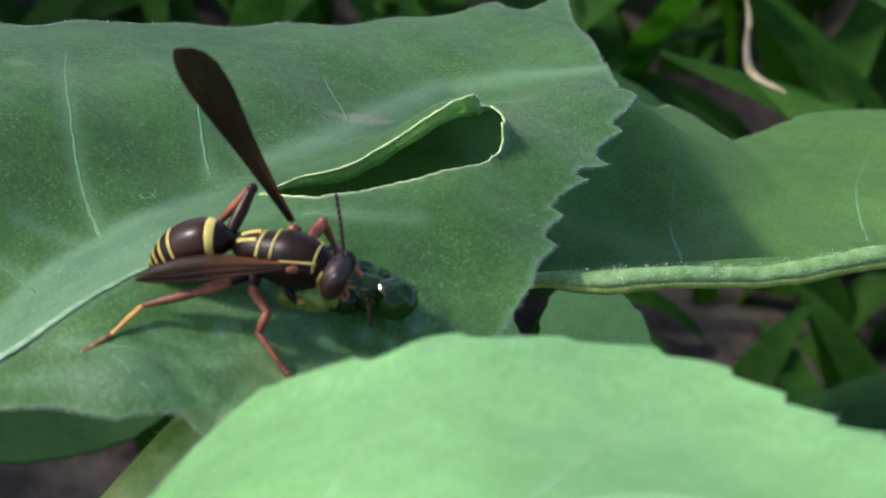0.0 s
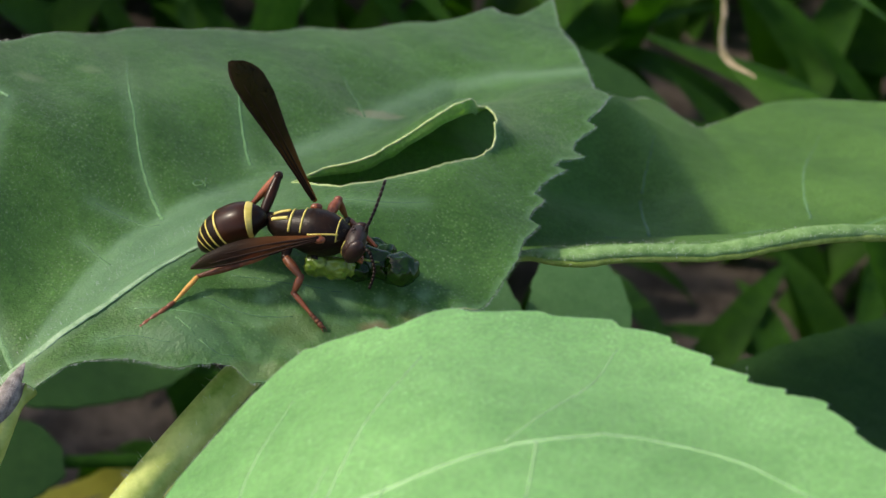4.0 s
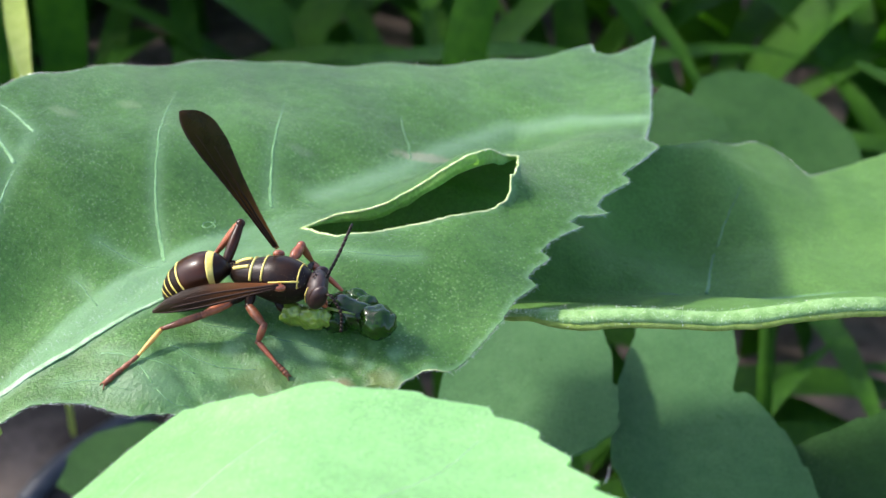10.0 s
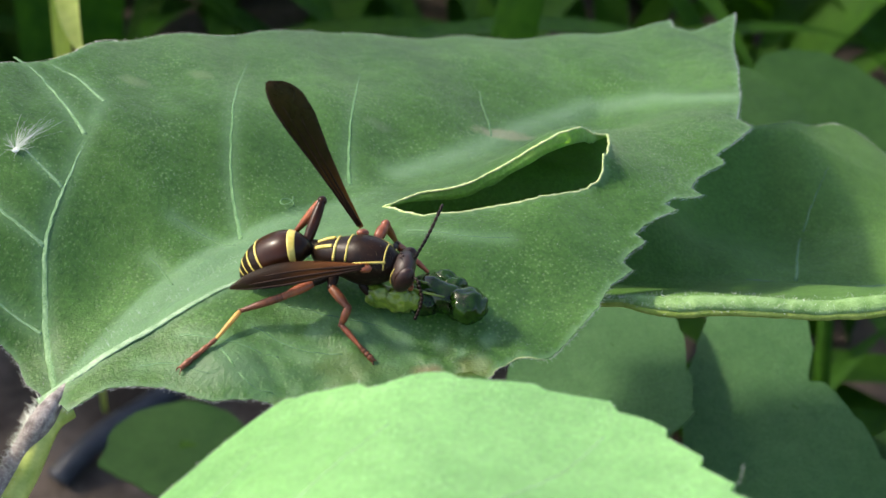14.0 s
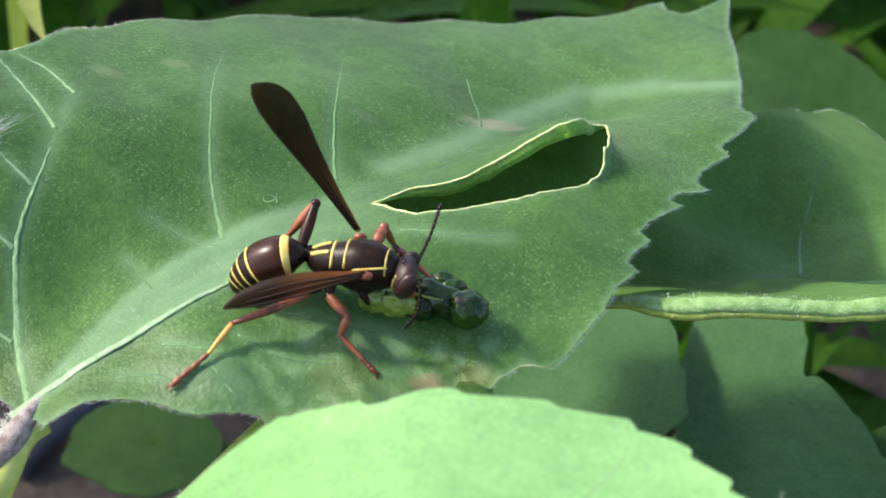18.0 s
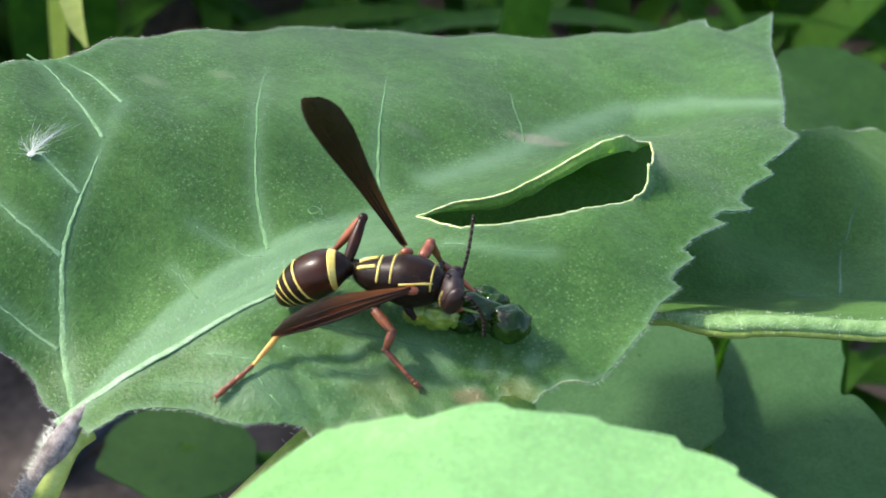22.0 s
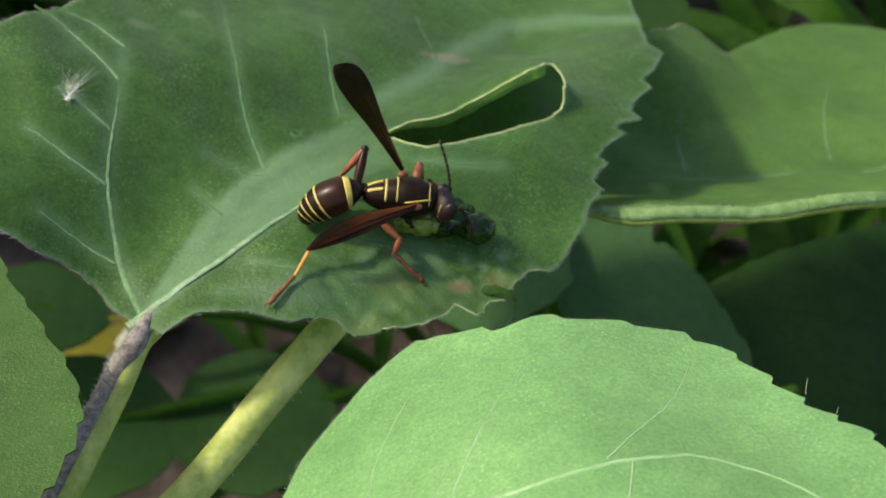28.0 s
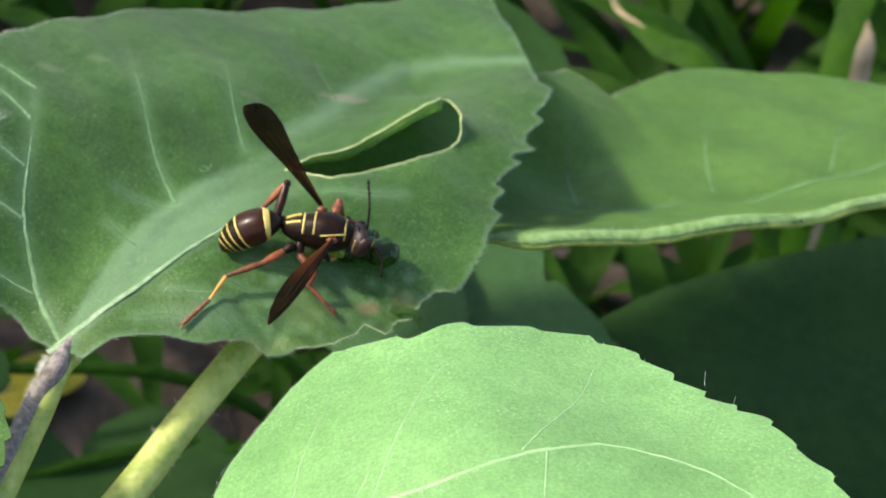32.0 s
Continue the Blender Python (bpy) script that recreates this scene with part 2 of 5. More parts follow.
FINE_HAIR = plain_material("pale_green_hair", (0.20, 0.34, 0.15), (0.36, 0.50, 0.27), 500, 0.6, 0.0, 0.3)
LIP = leaf_material("lip_green", (0.16, 0.33, 0.06), (0.24, 0.44, 0.10), (0.5, 0.6, 0.3), 0.4, 0.4, 0.5)
FRONT_VEIN = plain_material("young_vein", (0.22, 0.405, 0.165), (0.31, 0.52, 0.24), 700, 0.5, 0.3, 0.3)
FADING = leaf_material("fading_blade", (0.20, 0.27, 0.05), (0.36, 0.42, 0.13), (0.5, 0.5, 0.3), 0.2, 0.4, 0.6, sheen=0.0, spec=0.2)
STEM = plain_material("yellow_green_stem", (0.27, 0.36, 0.07), (0.56, 0.62, 0.20), 220, 0.5, 0.3, 0.4)


# ---- mesh helpers ----
def part(name, bm, material, parent=None, label="", smooth=True):
    me = bpy.data.meshes.new(name)
    bm.normal_update()
    bm.to_mesh(me)
    bm.free()
    if smooth:
        for p in me.polygons:
            p.use_smooth = True
    me.materials.append(material)
    ob = new(name, me)
    if parent is not None:
        ob.parent = parent
    if label:
        tagged(ob, label)
    return ob


def thing(name, at, label, category, group="", kind=""):
    ob = new(name)
    ob.matrix_basis = Matrix.Translation(at)
    ob.empty_display_size = 0.005
    return tagged(ob, label, category, group, kind)


def settle(ob, thing_ob):
    """Hangs a part, built in world coordinates, under a thing that is only moved, not turned."""
    ob.parent = thing_ob
    shift = Vector((0, 0, 0))
    p = thing_ob
    while p is not None:
        shift += p.matrix_basis.translation
        p = p.parent
    ob.matrix_basis = Matrix.Translation(-shift)
    return ob


def glide(points, count):
    """A smooth line of that many points through the given ones."""
    p = [Vector(q) for q in points]
    p = [2 * p[0] - p[1]] + p + [2 * p[-1] - p[-2]]
    out = []
    last = len(p) - 3
    for i in range(count):
        u = i / (count - 1) * last
        k = min(int(u), last - 1)
        f = u - k
        a, b, c, d = p[k], p[k + 1], p[k + 2], p[k + 3]
        out.append(0.5 * ((2 * b) + (c - a) * f + (2 * a - 5 * b + 4 * c - d) * f * f + (3 * b - a - 3 * c + d) * f ** 3))
    return out


def tube(bm, line, radii, sides=8, flat=1.0):
    rings = []
    up = Vector((0, 0, 1))
    n = len(line)
    for i, q in enumerate(line):
        way = (line[min(i + 1, n - 1)] - line[max(i - 1, 0)]).normalized()
        side = way.cross(up)
        if side.length < 0.05:
            side = way.cross(Vector((0, 1, 0)))
        side.normalize()
        top = side.cross(way).normalized()
        r = radii(i / (n - 1)) if callable(radii) else radii[0] + (radii[1] - radii[0]) * i / (n - 1)
        rings.append([bm.verts.new(q + side * (r * math.cos(a)) + top * (r * flat * math.sin(a)))
                      for a in (2 * math.pi * k / sides for k in range(sides))])
    for a, b in zip(rings, rings[1:]):
        for k in range(sides):
            bm.faces.new((a[k], a[(k + 1) % sides], b[(k + 1) % sides], b[k]))
    bm.faces.new(rings[0][::-1])
    bm.faces.new(rings[-1])
    return bm


def tube_part(name, points, radii, material, parent, label="", sides=8, count=None, flat=1.0):
    line = glide(points, count or 4 * len(points))
    return part(name, tube(bmesh.new(), line, radii, sides, flat), material, parent, label)


def turned(start, end, profile, sides=24, across=(0, 1, 0), squash=1.0, lo=0.0, hi=1.0, grow=1.0, rings=14):
    """A body turned round the line from start to end; profile: (share of the way, radius) pairs, cut between lo and hi."""
    start, end = Vector(start), Vector(end)
    way = (end - start)
    side = Vector(across)
    side = (side - way * side.dot(way) / way.length_squared).normalized()
    top = way.normalized().cross(side).normalized()
    ss = np.array([p[0] for p in profile])
    rr = np.array([p[1] for p in profile])
    bm = bmesh.new()
    loops = []
    for i in range(rings + 1):
        s = lo + (hi - lo) * i / rings
        r = float(np.interp(s, ss, rr)) * grow
        c = start + way * s
        loops.append([bm.verts.new(c + side * (r * math.cos(a)) + top * (r * squash * math.sin(a)))
                      for a in (2 * math.pi * k / sides for k in range(sides))])
    for a, b in zip(loops, loops[1:]):
        for k in range(sides):
            bm.faces.new((a[k], a[(k + 1) % sides], b[(k + 1) % sides], b[k]))
    bm.faces.new(loops[0][::-1])
    bm.faces.new(loops[-1])
    bmesh.ops.recalc_face_normals(bm, faces=bm.faces[:])
    return bm


def smooth_profile(pairs, n=40):
    line = glide([(s, r, 0) for s, r in pairs], n)
    return [(q.x, max(q.y, 0.00002)) for q in line]


def blob(centre, radii, turn=(0, 0, 0), rough=0.0, seed=0, sub=3):
    bm = bmesh.new()
    bmesh.ops.create_icosphere(bm, subdivisions=sub, radius=1.0)
    e = Euler([radians(a) for a in turn]).to_matrix()
    for v in bm.verts:
        k = 1.0 + rough * noise.noise(v.co * 1.6 + Vector((seed * 7.1, 0, 0))) + 0.4 * rough * noise.noise(v.co * 4.1 + Vector((0, seed * 3.7, 0)))
        v.co = Vector(centre) + e @ Vector((v.co.x * radii[0] * k, v.co.y * radii[1] * k, v.co.z * radii[2] * k))
    return bm


# ---- leaves ----
def inside(px, py, ring):
    hit = np.zeros(px.shape, bool)
    for (x0, y0), (x1, y1) in zip(ring, ring[1:] + ring[:1]):
        if y0 != y1:
            cut = (y0 > py) != (y1 > py)
            hit ^= cut & (px < (x1 - x0) * (py - y0) / (y1 - y0) + x0)
    return hit


def edge_gap(px, py, ring):
    best = np.full(px.shape, 1e9)
    for (x0, y0), (x1, y1) in zip(ring, ring[1:] + ring[:1]):
        dx, dy = x1 - x0, y1 - y0
        u = np.clip(((px - x0) * dx + (py - y0) * dy) / (dx * dx + dy * dy + 1e-12), 0, 1)
        best = np.minimum(best, np.hypot(px - x0 - u * dx, py - y0 - u * dy))
    return best


def ring_of(points, step, closed=True):
    """A fine ring along the given corners, in millimetres."""
    out = []
    pts = points + points[:1] if closed else points
    for a, b in zip(pts, pts[1:]):
        n = max(1, int(math.hypot(b[0] - a[0], b[1] - a[1]) / step))
        out += [(a[0] + (b[0] - a[0]) * k / n, a[1] + (b[1] - a[1]) * k / n) for k in range(n)]
    return out


def toothed(points, spacing, depth, step=0.4, weight=None):
    """A smooth ring through the corners with forward-leaning teeth."""
    fine = [(q.x, q.y) for q in glide([(x, y, 0) for x, y in points + points[:1]], 14 * len(points))][:-1]
    area = sum(a[0] * b[1] - b[0] * a[1] for a, b in zip(fine, fine[1:] + fine[:1]))
    flip = 1 if area > 0 else -1
    fine = ring_of(fine, step)
    out, way = [], 0.0
    for i, (x, y) in enumerate(fine):
        x1, y1 = fine[(i + 1) % len(fine)]
        x0, y0 = fine[i - 1]
        dx, dy = x1 - x0, y1 - y0
        l = math.hypot(dx, dy) + 1e-9
        way += l / 2
        local = spacing * (1 + 0.25 * noise.noise(Vector((way * 0.03, 1.7, 0))))
        saw = (way / local) % 1.0
        k = depth * (saw if saw < 0.85 else (1 - saw) / 0.15) * flip * (0.7 + 0.5 * noise.noise(Vector((way * 0.2, 0.3, 0))))
        if weight is not None:
            k *= weight(x, y)
        out.append((x + dy / l * k, y - dx / l * k))
    return out


def blade_mesh(ring, holes, height, step, thick, pale=None):
    """A leaf blade of real thickness: ring and holes in plan, height(x, y) in millimetres."""
    from_holes = [ring] + holes
    pts, edges = [], []
    for r in from_holes:
        base = len(pts)
        pts += r
        edges += [(base + k, base + (k + 1) % len(r)) for k in range(len(r))]
    border = len(pts)
    xs = [p[0] for p in ring]
    ys = [p[1] for p in ring]
    gx, gy = np.meshgrid(np.arange(min(xs), max(xs), step), np.arange(min(ys), max(ys), step))
    gx[1::2] += step / 2
    gx, gy = gx.ravel(), gy.ravel()
    ok = inside(gx, gy, ring) & (edge_gap(gx, gy, ring) > step * 0.45)
    for h in holes:
        ok &= ~inside(gx, gy, h) & (edge_gap(gx, gy, h) > step * 0.45)
    pts = [Vector(p) for p in pts] + [Vector((float(a), float(b))) for a, b in zip(gx[ok], gy[ok])]
    vs, _, fs, ov, _, _ = geometry.delaunay_2d_cdt(pts, edges, [], 0, 1e-5)
    vx, vy = np.array([v.x for v in vs]), np.array([v.y for v in vs])
    tri = np.array([f for f in fs if len(f) == 3])
    cx, cy = vx[tri].mean(1), vy[tri].mean(1)
    keep = inside(cx, cy, ring)
    for h in holes:
        keep &= ~inside(cx, cy, h)
    tri = tri[keep]
    vz = height(vx, vy)
    n = len(vx)
    top = np.stack([vx * MM, vy * MM, LIFT + vz * MM], 1)
    low = top - (0, 0, thick * MM)
    count = {}
    for a, b, c in tri.tolist():
        for e in ((a, b), (b, c), (c, a)):
            count[e] = 1
    rim = [e for e in count if (e[1], e[0]) not in count]
    faces = tri.tolist() + (tri[:, ::-1] + n).tolist() + [[b, a, a + n, b + n] for a, b in rim]
    bm = bmesh.new()
    layer = bm.verts.layers.float.new("pale")
    verts = [bm.verts.new(p) for p in np.concatenate([top, low]).tolist()]
    if pale is not None:
        rim_gap = np.min([edge_gap(vx, vy, r) for r in from_holes], 0)
        for v, f in zip(verts, np.tile(np.maximum(pale(vx, vy), 0.5 * (rim_gap < 0.02)), 2).tolist()):
            v[layer] = f
    for f in faces:
        try:
            bm.faces.new([verts[k] for k in f])
        except ValueError:
            pass
    for e in bm.edges:
        if len(e.link_faces) == 2 and 4 in (len(e.link_faces[0].verts), len(e.link_faces[1].verts)) and len(e.link_faces[0].verts) != len(e.link_faces[1].verts):
            e.smooth = False
    loose = [v for v in bm.verts if not v.link_faces]
    bmesh.ops.delete(bm, geom=loose, context="VERTS")
    bmesh.ops.recalc_face_normals(bm, faces=bm.faces[:])
    return bm


def on(height, x, y, up=0.0):
    return place(x, y, float(height(np.array(float(x)), np.array(float(y)))) + up)


def vein(name, height, points, radii, material, owner, label="", up=0.0):
    line = [(q.x, q.y) for q in glide([(x, y, 0) for x, y in points], 14 * len(points))]
    line = [(x + 0.12 * noise.noise(Vector((x, y, 2))), y + 0.12 * noise.noise(Vector((x, y, 8)))) for x, y in line]
    bm = tube(bmesh.new(), [on(height, x, y, up - 0.22 * radii[0]) for x, y in line], [radii[0] * MM, radii[1] * MM], 10, 0.24)
    return settle(part(name, bm, material, None, label), owner)


def hairs(spots, length, width, rng):
    """Fine straight hairs; spots: (root, way) pairs."""
    bm = bmesh.new()
    for root, way in spots:
        w = (way + Vector((rng.uniform(-.5, .5), rng.uniform(-.5, .5), rng.uniform(-.3, .6)))).normalized()
        l = length * rng.uniform(0.4, 1.2)
        s = w.cross(Vector((rng.uniform(-1, 1), rng.uniform(-1, 1), rng.uniform(-1, 1)))).normalized() * width
        t = w.cross(s).normalized() * width
        a = [bm.verts.new(root + s), bm.verts.new(root - s * .5 + t * .86), bm.verts.new(root - s * .5 - t * .86)]
        tip = bm.verts.new(root + w * l)
        for k in range(3):
            bm.faces.new((a[k], a[(k + 1) % 3], tip))
    return bm


RIB_LINE = [(-25.9, -21.6), (-18.7, -14.1), (-11.1, -7.5), (-0.1, 0.7), (5.5, 9.5), (20, 27.5), (35.4, 23.7)]
RIB_FINE = [(q.x, q.y) for q in glide([(x, y, 0) for x, y in RIB_LINE], 60)]
BLADE_VEINS = [
    [(-25, -22.9), (-26, -19.5), (-27.4, -14.2), (-28, -10.3), (-28.2, -7.6), (-27.9, -4.5), (-27.3, -1.4), (-26.2, 4.3), (-25.2, 10.8)],
    [(-28.2, -7.6), (-31.8, -5.5), (-35.8, -2.4)],
    [(-27.7, -14.7), (-31.1, -13.1), (-34.7, -11.6)],
    [(-27.3, -1.4), (-29.2, 0.1), (-31.8, 2.4)],
    [(-26.1, 5.2), (-29, 10), (-32, 14.3), (-34.2, 16)],
    [(-25.2, 10.6), (-28, 14.2), (-30.8, 16.2)],
    [(-11.6, -3.1), (-12.5, 0.8), (-13.2, 4.5), (-13.5, 9.2), (-13.7, 18.3), (-13.3, 25.8)],
    [(-2.5, 7), (-2.8, 10.3), (-2.8, 15.1), (-2.5, 20.7), (-2.4, 28.2)],
    [(10.8, 19.5), (10.5, 22.7), (10, 24.8), (9.7, 27.7)],
    [(-15.2, -18.9), (-11.4, -20.1), (-7, -21.2)],
    [(-18.4, -21.3), (-15.7, -21.6), (-12.5, -23.1)],
    [(-6.6, -16.2), (-2.3, -17.5), (2.9, -18)],
    [(3.3, -6.8), (7.4, -7.9), (12, -7.3)],
    [(-16.9, -10.3), (-18.4, -7.4), (-19.4, -6.2)],
    [(-12.1, -4.3), (-14.8, -2.7), (-17.8, -1.4)],
    [(-9.3, -18.5), (-5.7, -20.2), (-1.8, -20.8)],
    [(-11.8, -20.7), (-9.4, -23.8), (-7.3, -24.4)],
]
CREASES = [
    [(1.7, -18), (3.8, -20.6), (5.4, -22.2)],
    [(-0.9, -18.4), (0.9, -20.8), (2.6, -23.3)],
    [(-6.3, -20.7), (-0.4, -21.7), (5.5, -22.1)],
    [(-10.2, -23), (-3.9, -22.8), (2.5, -23.3)],
    [(-2.9, -22.3), (-4.5, -24.5), (-6, -26.1)],
]
SIDE_VEINS = BLADE_VEINS + CREASES
SIDE_FINE = [[(q.x, q.y) for q in glide([(x, y, 0) for x, y in v], 12)] for v in SIDE_VEINS]


def pieces(lines):
    a = np.array([p for l in lines for p in l[:-1]], float)
    b = np.array([p for l in lines for p in l[1:]], float)
    return a, b - a


RIB_PIECES, SIDE_PIECES = pieces([RIB_FINE]), pieces(SIDE_FINE)
CREASE_PIECES = pieces([[(q.x, q.y) for q in glide([(x, y, 0) for x, y in v], 12)] for v in CREASES])
RIB_BED = [(-25.9, -21.9), (-21.5, -19.7), (-17.1, -17.5), (-13.3, -15.1), (-9.4, -12.4), (-2.8, -8.8), (3, -5.4), (1.9, 7.7), (-5.3, 2.8), (-10.9, -1.6), (-14.9, -5.4), (-18.7, -10.6), (-22.4, -16.4), (-25.7, -21)]
LOWER_PIECES = pieces([[(-25.7, -22), (-21.5, -19.7), (-17.1, -17.5), (-13.3, -15.1), (-9.4, -12.4), (-2.8, -8.8)]])
UPPER_PIECES = pieces([[(-25.5, -21.3), (-22.4, -16.4), (-18.7, -10.6), (-14.9, -5.4), (-10.9, -1.6), (-5.3, 2.8), (-0.2, 6.2)]])
FOLD_PIECES = pieces([[(1.9, 10.2), (8.2, 15.4), (14.6, 22.8), (21, 28), (28, 28.7), (35.3, 24.4)]])


def gap_to(x, y, segs):
    """How far points lie from the nearest of some short lines."""
    a, d = segs
    px, py = np.asarray(x, float)[..., None], np.asarray(y, float)[..., None]
    u = np.clip(((px - a[:, 0]) * d[:, 0] + (py - a[:, 1]) * d[:, 1]) / (d ** 2).sum(1), 0, 1)
    return np.sqrt((px - a[:, 0] - u * d[:, 0]) ** 2 + (py - a[:, 1] - u * d[:, 1]) ** 2).min(-1)


def main_pale(x, y):
    """Where the blade is paler: along the midrib and the side veins, and along the fold, whose caught light is painted
    in.
    """
    reach = np.clip((4 - x) / 14.0, 0, 1)
    gap = edge_gap(x, y, RIB_BED) * np.where(inside(x, y, RIB_BED), 1, -1)
    rib = 0.80 * np.clip(0.5 + gap / 0.9, 0, 1) * reach
    side = 0.42 * np.exp(-(gap_to(x, y, SIDE_PIECES) / 0.85) ** 2) * np.clip((24 - y) / 14.0, 0, 1)
    fold = 0.72 * np.exp(-(gap_to(x, y, FOLD_PIECES) / 1.4) ** 2)
    # gloss on the puckers near the chewed margin, painted as pale blotches
    low = np.clip((-16.0 - y) / 3.0, 0, 1) * np.clip((x + 9) / 4.0, 0, 1) * np.clip((13 - x) / 3.0, 0, 1)
    blotch = 0.85 * low * np.clip(np.sin(1.7 * x + 0.9 * y + 1.3 * np.sin(0.8 * x)) * np.sin(1.5 * y - 0.9 * x + 1.0) + 0.15 * np.sin(4.1 * x + 2.0 * y), 0, 1)
    lower = 0.9 * np.exp(-(gap_to(x, y, LOWER_PIECES) / 0.55) ** 2) * np.clip((0 - x) / 12.0, 0, 1)
    upper = 0.85 * np.exp(-(gap_to(x, y, UPPER_PIECES) / 0.5) ** 2) * np.clip((2 - x) / 14.0, 0, 1)
    return np.maximum(np.maximum(np.maximum(np.maximum(np.maximum(rib, upper), lower), side), fold), blotch)


AXIS_PIECES = pieces([[(-25.6, -22.8), (-18.6, -14.4), (-11.0, -8.0), (0.0, -0.9), (5.5, 4.0), (19.0, 16.8), (35.4, 23.8)]])


def rib_side(x, y):
    """Signed gap to the midrib: above it positive, below it negative."""
    a, d = AXIS_PIECES
    px, py = np.asarray(x, float)[..., None], np.asarray(y, float)[..., None]
    u = np.clip(((px - a[:, 0]) * d[:, 0] + (py - a[:, 1]) * d[:, 1]) / (d ** 2).sum(1), 0, 1)
    gap = np.sqrt((px - a[:, 0] - u * d[:, 0]) ** 2 + (py - a[:, 1] - u * d[:, 1]) ** 2)
    k = gap.argmin(-1)
    side = np.sign(d[k, 0] * (np.asarray(y) - a[k, 1]) - d[k, 1] * (np.asarray(x) - a[k, 0]))
    return gap.min(-1) * side


def main_height(x, y):
    a, b = np.clip(x / 30.0, -1.15, 1.3), y / 30.0
    z = 4.48 - 2.24 * a - 1.03 * b + 0.43 * a * a - 2.19 * a * b - 5.42 * b * b - 0.7 * a ** 3 + 1.57 * a * a * b + 1.04 * a * b * b + 0.89 * b ** 3
    # a trough above the midrib and a swell below it
    d = rib_side(x, y)
    z = z - 4.29 * np.exp(-((d - 6) / 8.0) ** 2) * np.clip((36 - x) / 14.0, 0, 1) + 1.43 * np.exp(-((d + 9) / 8.0) ** 2)
    # the far side of the eaten hole arches up
    arch = np.exp(-((x - 18) / np.where(x > 18, 3.4, 5.0)) ** 2 - ((y - 4) / 5.5) ** 2)
    z = z + 4.4 * arch * np.clip((y + 3.5 - 0.3 * (x - 3)) / 2.0 + 0.5, 0, 1)
    gap = gap_to(x, y, RIB_PIECES)
    z = z - 0.10 * np.exp(-(gap_to(x, y, SIDE_PIECES) / 0.8) ** 2) - 0.22 * np.exp(-(gap_to(x, y, CREASE_PIECES) / 0.45) ** 2)
    z = z + 0.3 * np.exp(-(gap_to(x, y, FOLD_PIECES) / 1.4) ** 2) * np.clip((x - 2) / 10.0, 0, 1)
    taper = np.clip((24 - x) / 40.0, 0.15, 1)
    z = z - 0.14 * taper * np.exp(-(gap / 1.4) ** 2) + 0.15 * taper * np.exp(-((gap - 2.6) / 1.0) ** 2)
    # the midrib: two low ridges with a groove between them
    near_base = np.clip((2 - x) / 12.0, 0, 1)
    z = z + near_base * (0.42 * np.exp(-(gap_to(x, y, LOWER_PIECES) / 0.5) ** 2) + 0.30 * np.exp(-((edge_gap(x, y, RIB_BED) - 1.5) / 1.0) ** 2) * inside(x, y, RIB_BED))
    # quilting between the side veins and slow waves
    z = z + 0.22 * np.sin(x * 0.55 + y * 0.22) * np.clip(gap / 6, 0, 1) + 0.14 * np.sin(y * 0.43 - x * 0.18 + 0.6 * np.sin(x * 0.21))
    # crumpled, chewed lower margin
    low = np.clip((-17.5 - y) / 4.0, 0, 1) * np.clip((x + 13) / 6.0, 0, 1)
    z = z + low * (0.24 * np.sin(x * 0.95 + 0.6 + 0.9 * np.sin(y * 0.7)) * np.sin(y * 1.0 + x * .3) + 0.13 * np.sin(x * 2.1 + y * 1.9 + 1.2 * np.sin(x * 0.8)))
    # bulge beside the hind foot
    z = z + 0.5 * np.exp(-((x + 10) / 3.0) ** 2 - ((y + 22.4) / 1.8) ** 2)
    return z


def right_height(x, y):
    mid = 11 + np.clip(x - 62, 0, 99) * 0.33
    d = y - mid
    z = -15 - np.where(d > 0, 0.27 * d, -0.72 * np.clip(-d, 0, 20.6) + 0.05 * np.clip(-d - 20.6, 0, 99)) - 0.06 * np.clip(x - 60, 0, 99) + 0.22 * np.clip(40 - x, 0, 99) * np.clip((d + 3) / 8, 0, 1)
    # the far lobe rolls up towards the large leaf, a shape added to shade it
    z = z + 0.62 * np.clip(57 - x, 0, 13) * np.clip((d - 12) / 12, 0, 1) * np.clip((x - 20) / 10, 0, 1)
    # the stretch below the eaten hole is raised too, to keep it shaded
    z = z + 0.6 * np.clip(32 - x, 0, 11) * np.clip((d + 3) / 8, 0, 1)
    return z + 0.35 * np.sin(x * 0.33 + y * 0.2) + 0.4 * np.exp(-(d / 1.2) ** 2) * -1


def front_height(x, y):
    return 20.4 - 0.23 * (y + 45) + 0.5 * np.sin(x * 0.22 + 0.5) + 0.35 * np.sin(y * 0.3 + x * 0.1) - 0.020 * np.clip(6 - x, 0, 99) ** 2


def left_height(x, y):
    return 5 + 0.10 * (x + 38) + 0.3 * np.sin(y * 0.4)


def low_height_a(x, y):
    return -47 + 0.12 * (y - 30) + 0.6 * np.sin(x * 0.2)


def low_height_b(x, y):
    return -41 + 0.10 * (y - 30) + 0.5 * np.sin(x * 0.25 + 1)


def low_height_e(x, y):
    return -66 + 0.25 * (y - 115) + 0.8 * np.sin(x * 0.15)


def low_height_d(x, y):
    return -95 + 0.15 * (y - 90) + 0.8 * np.sin(x * 0.15)


def low_height_f(x, y):
    return -34 + 0.06 * (y - 70) + 0.4 * np.sin(x * 0.3)


def low_height_g(x, y):
    return -112 + 0.10 * (y - 60) + 0.9 * np.sin(x * 0.17) + 0.5 * np.sin(y * 0.23)


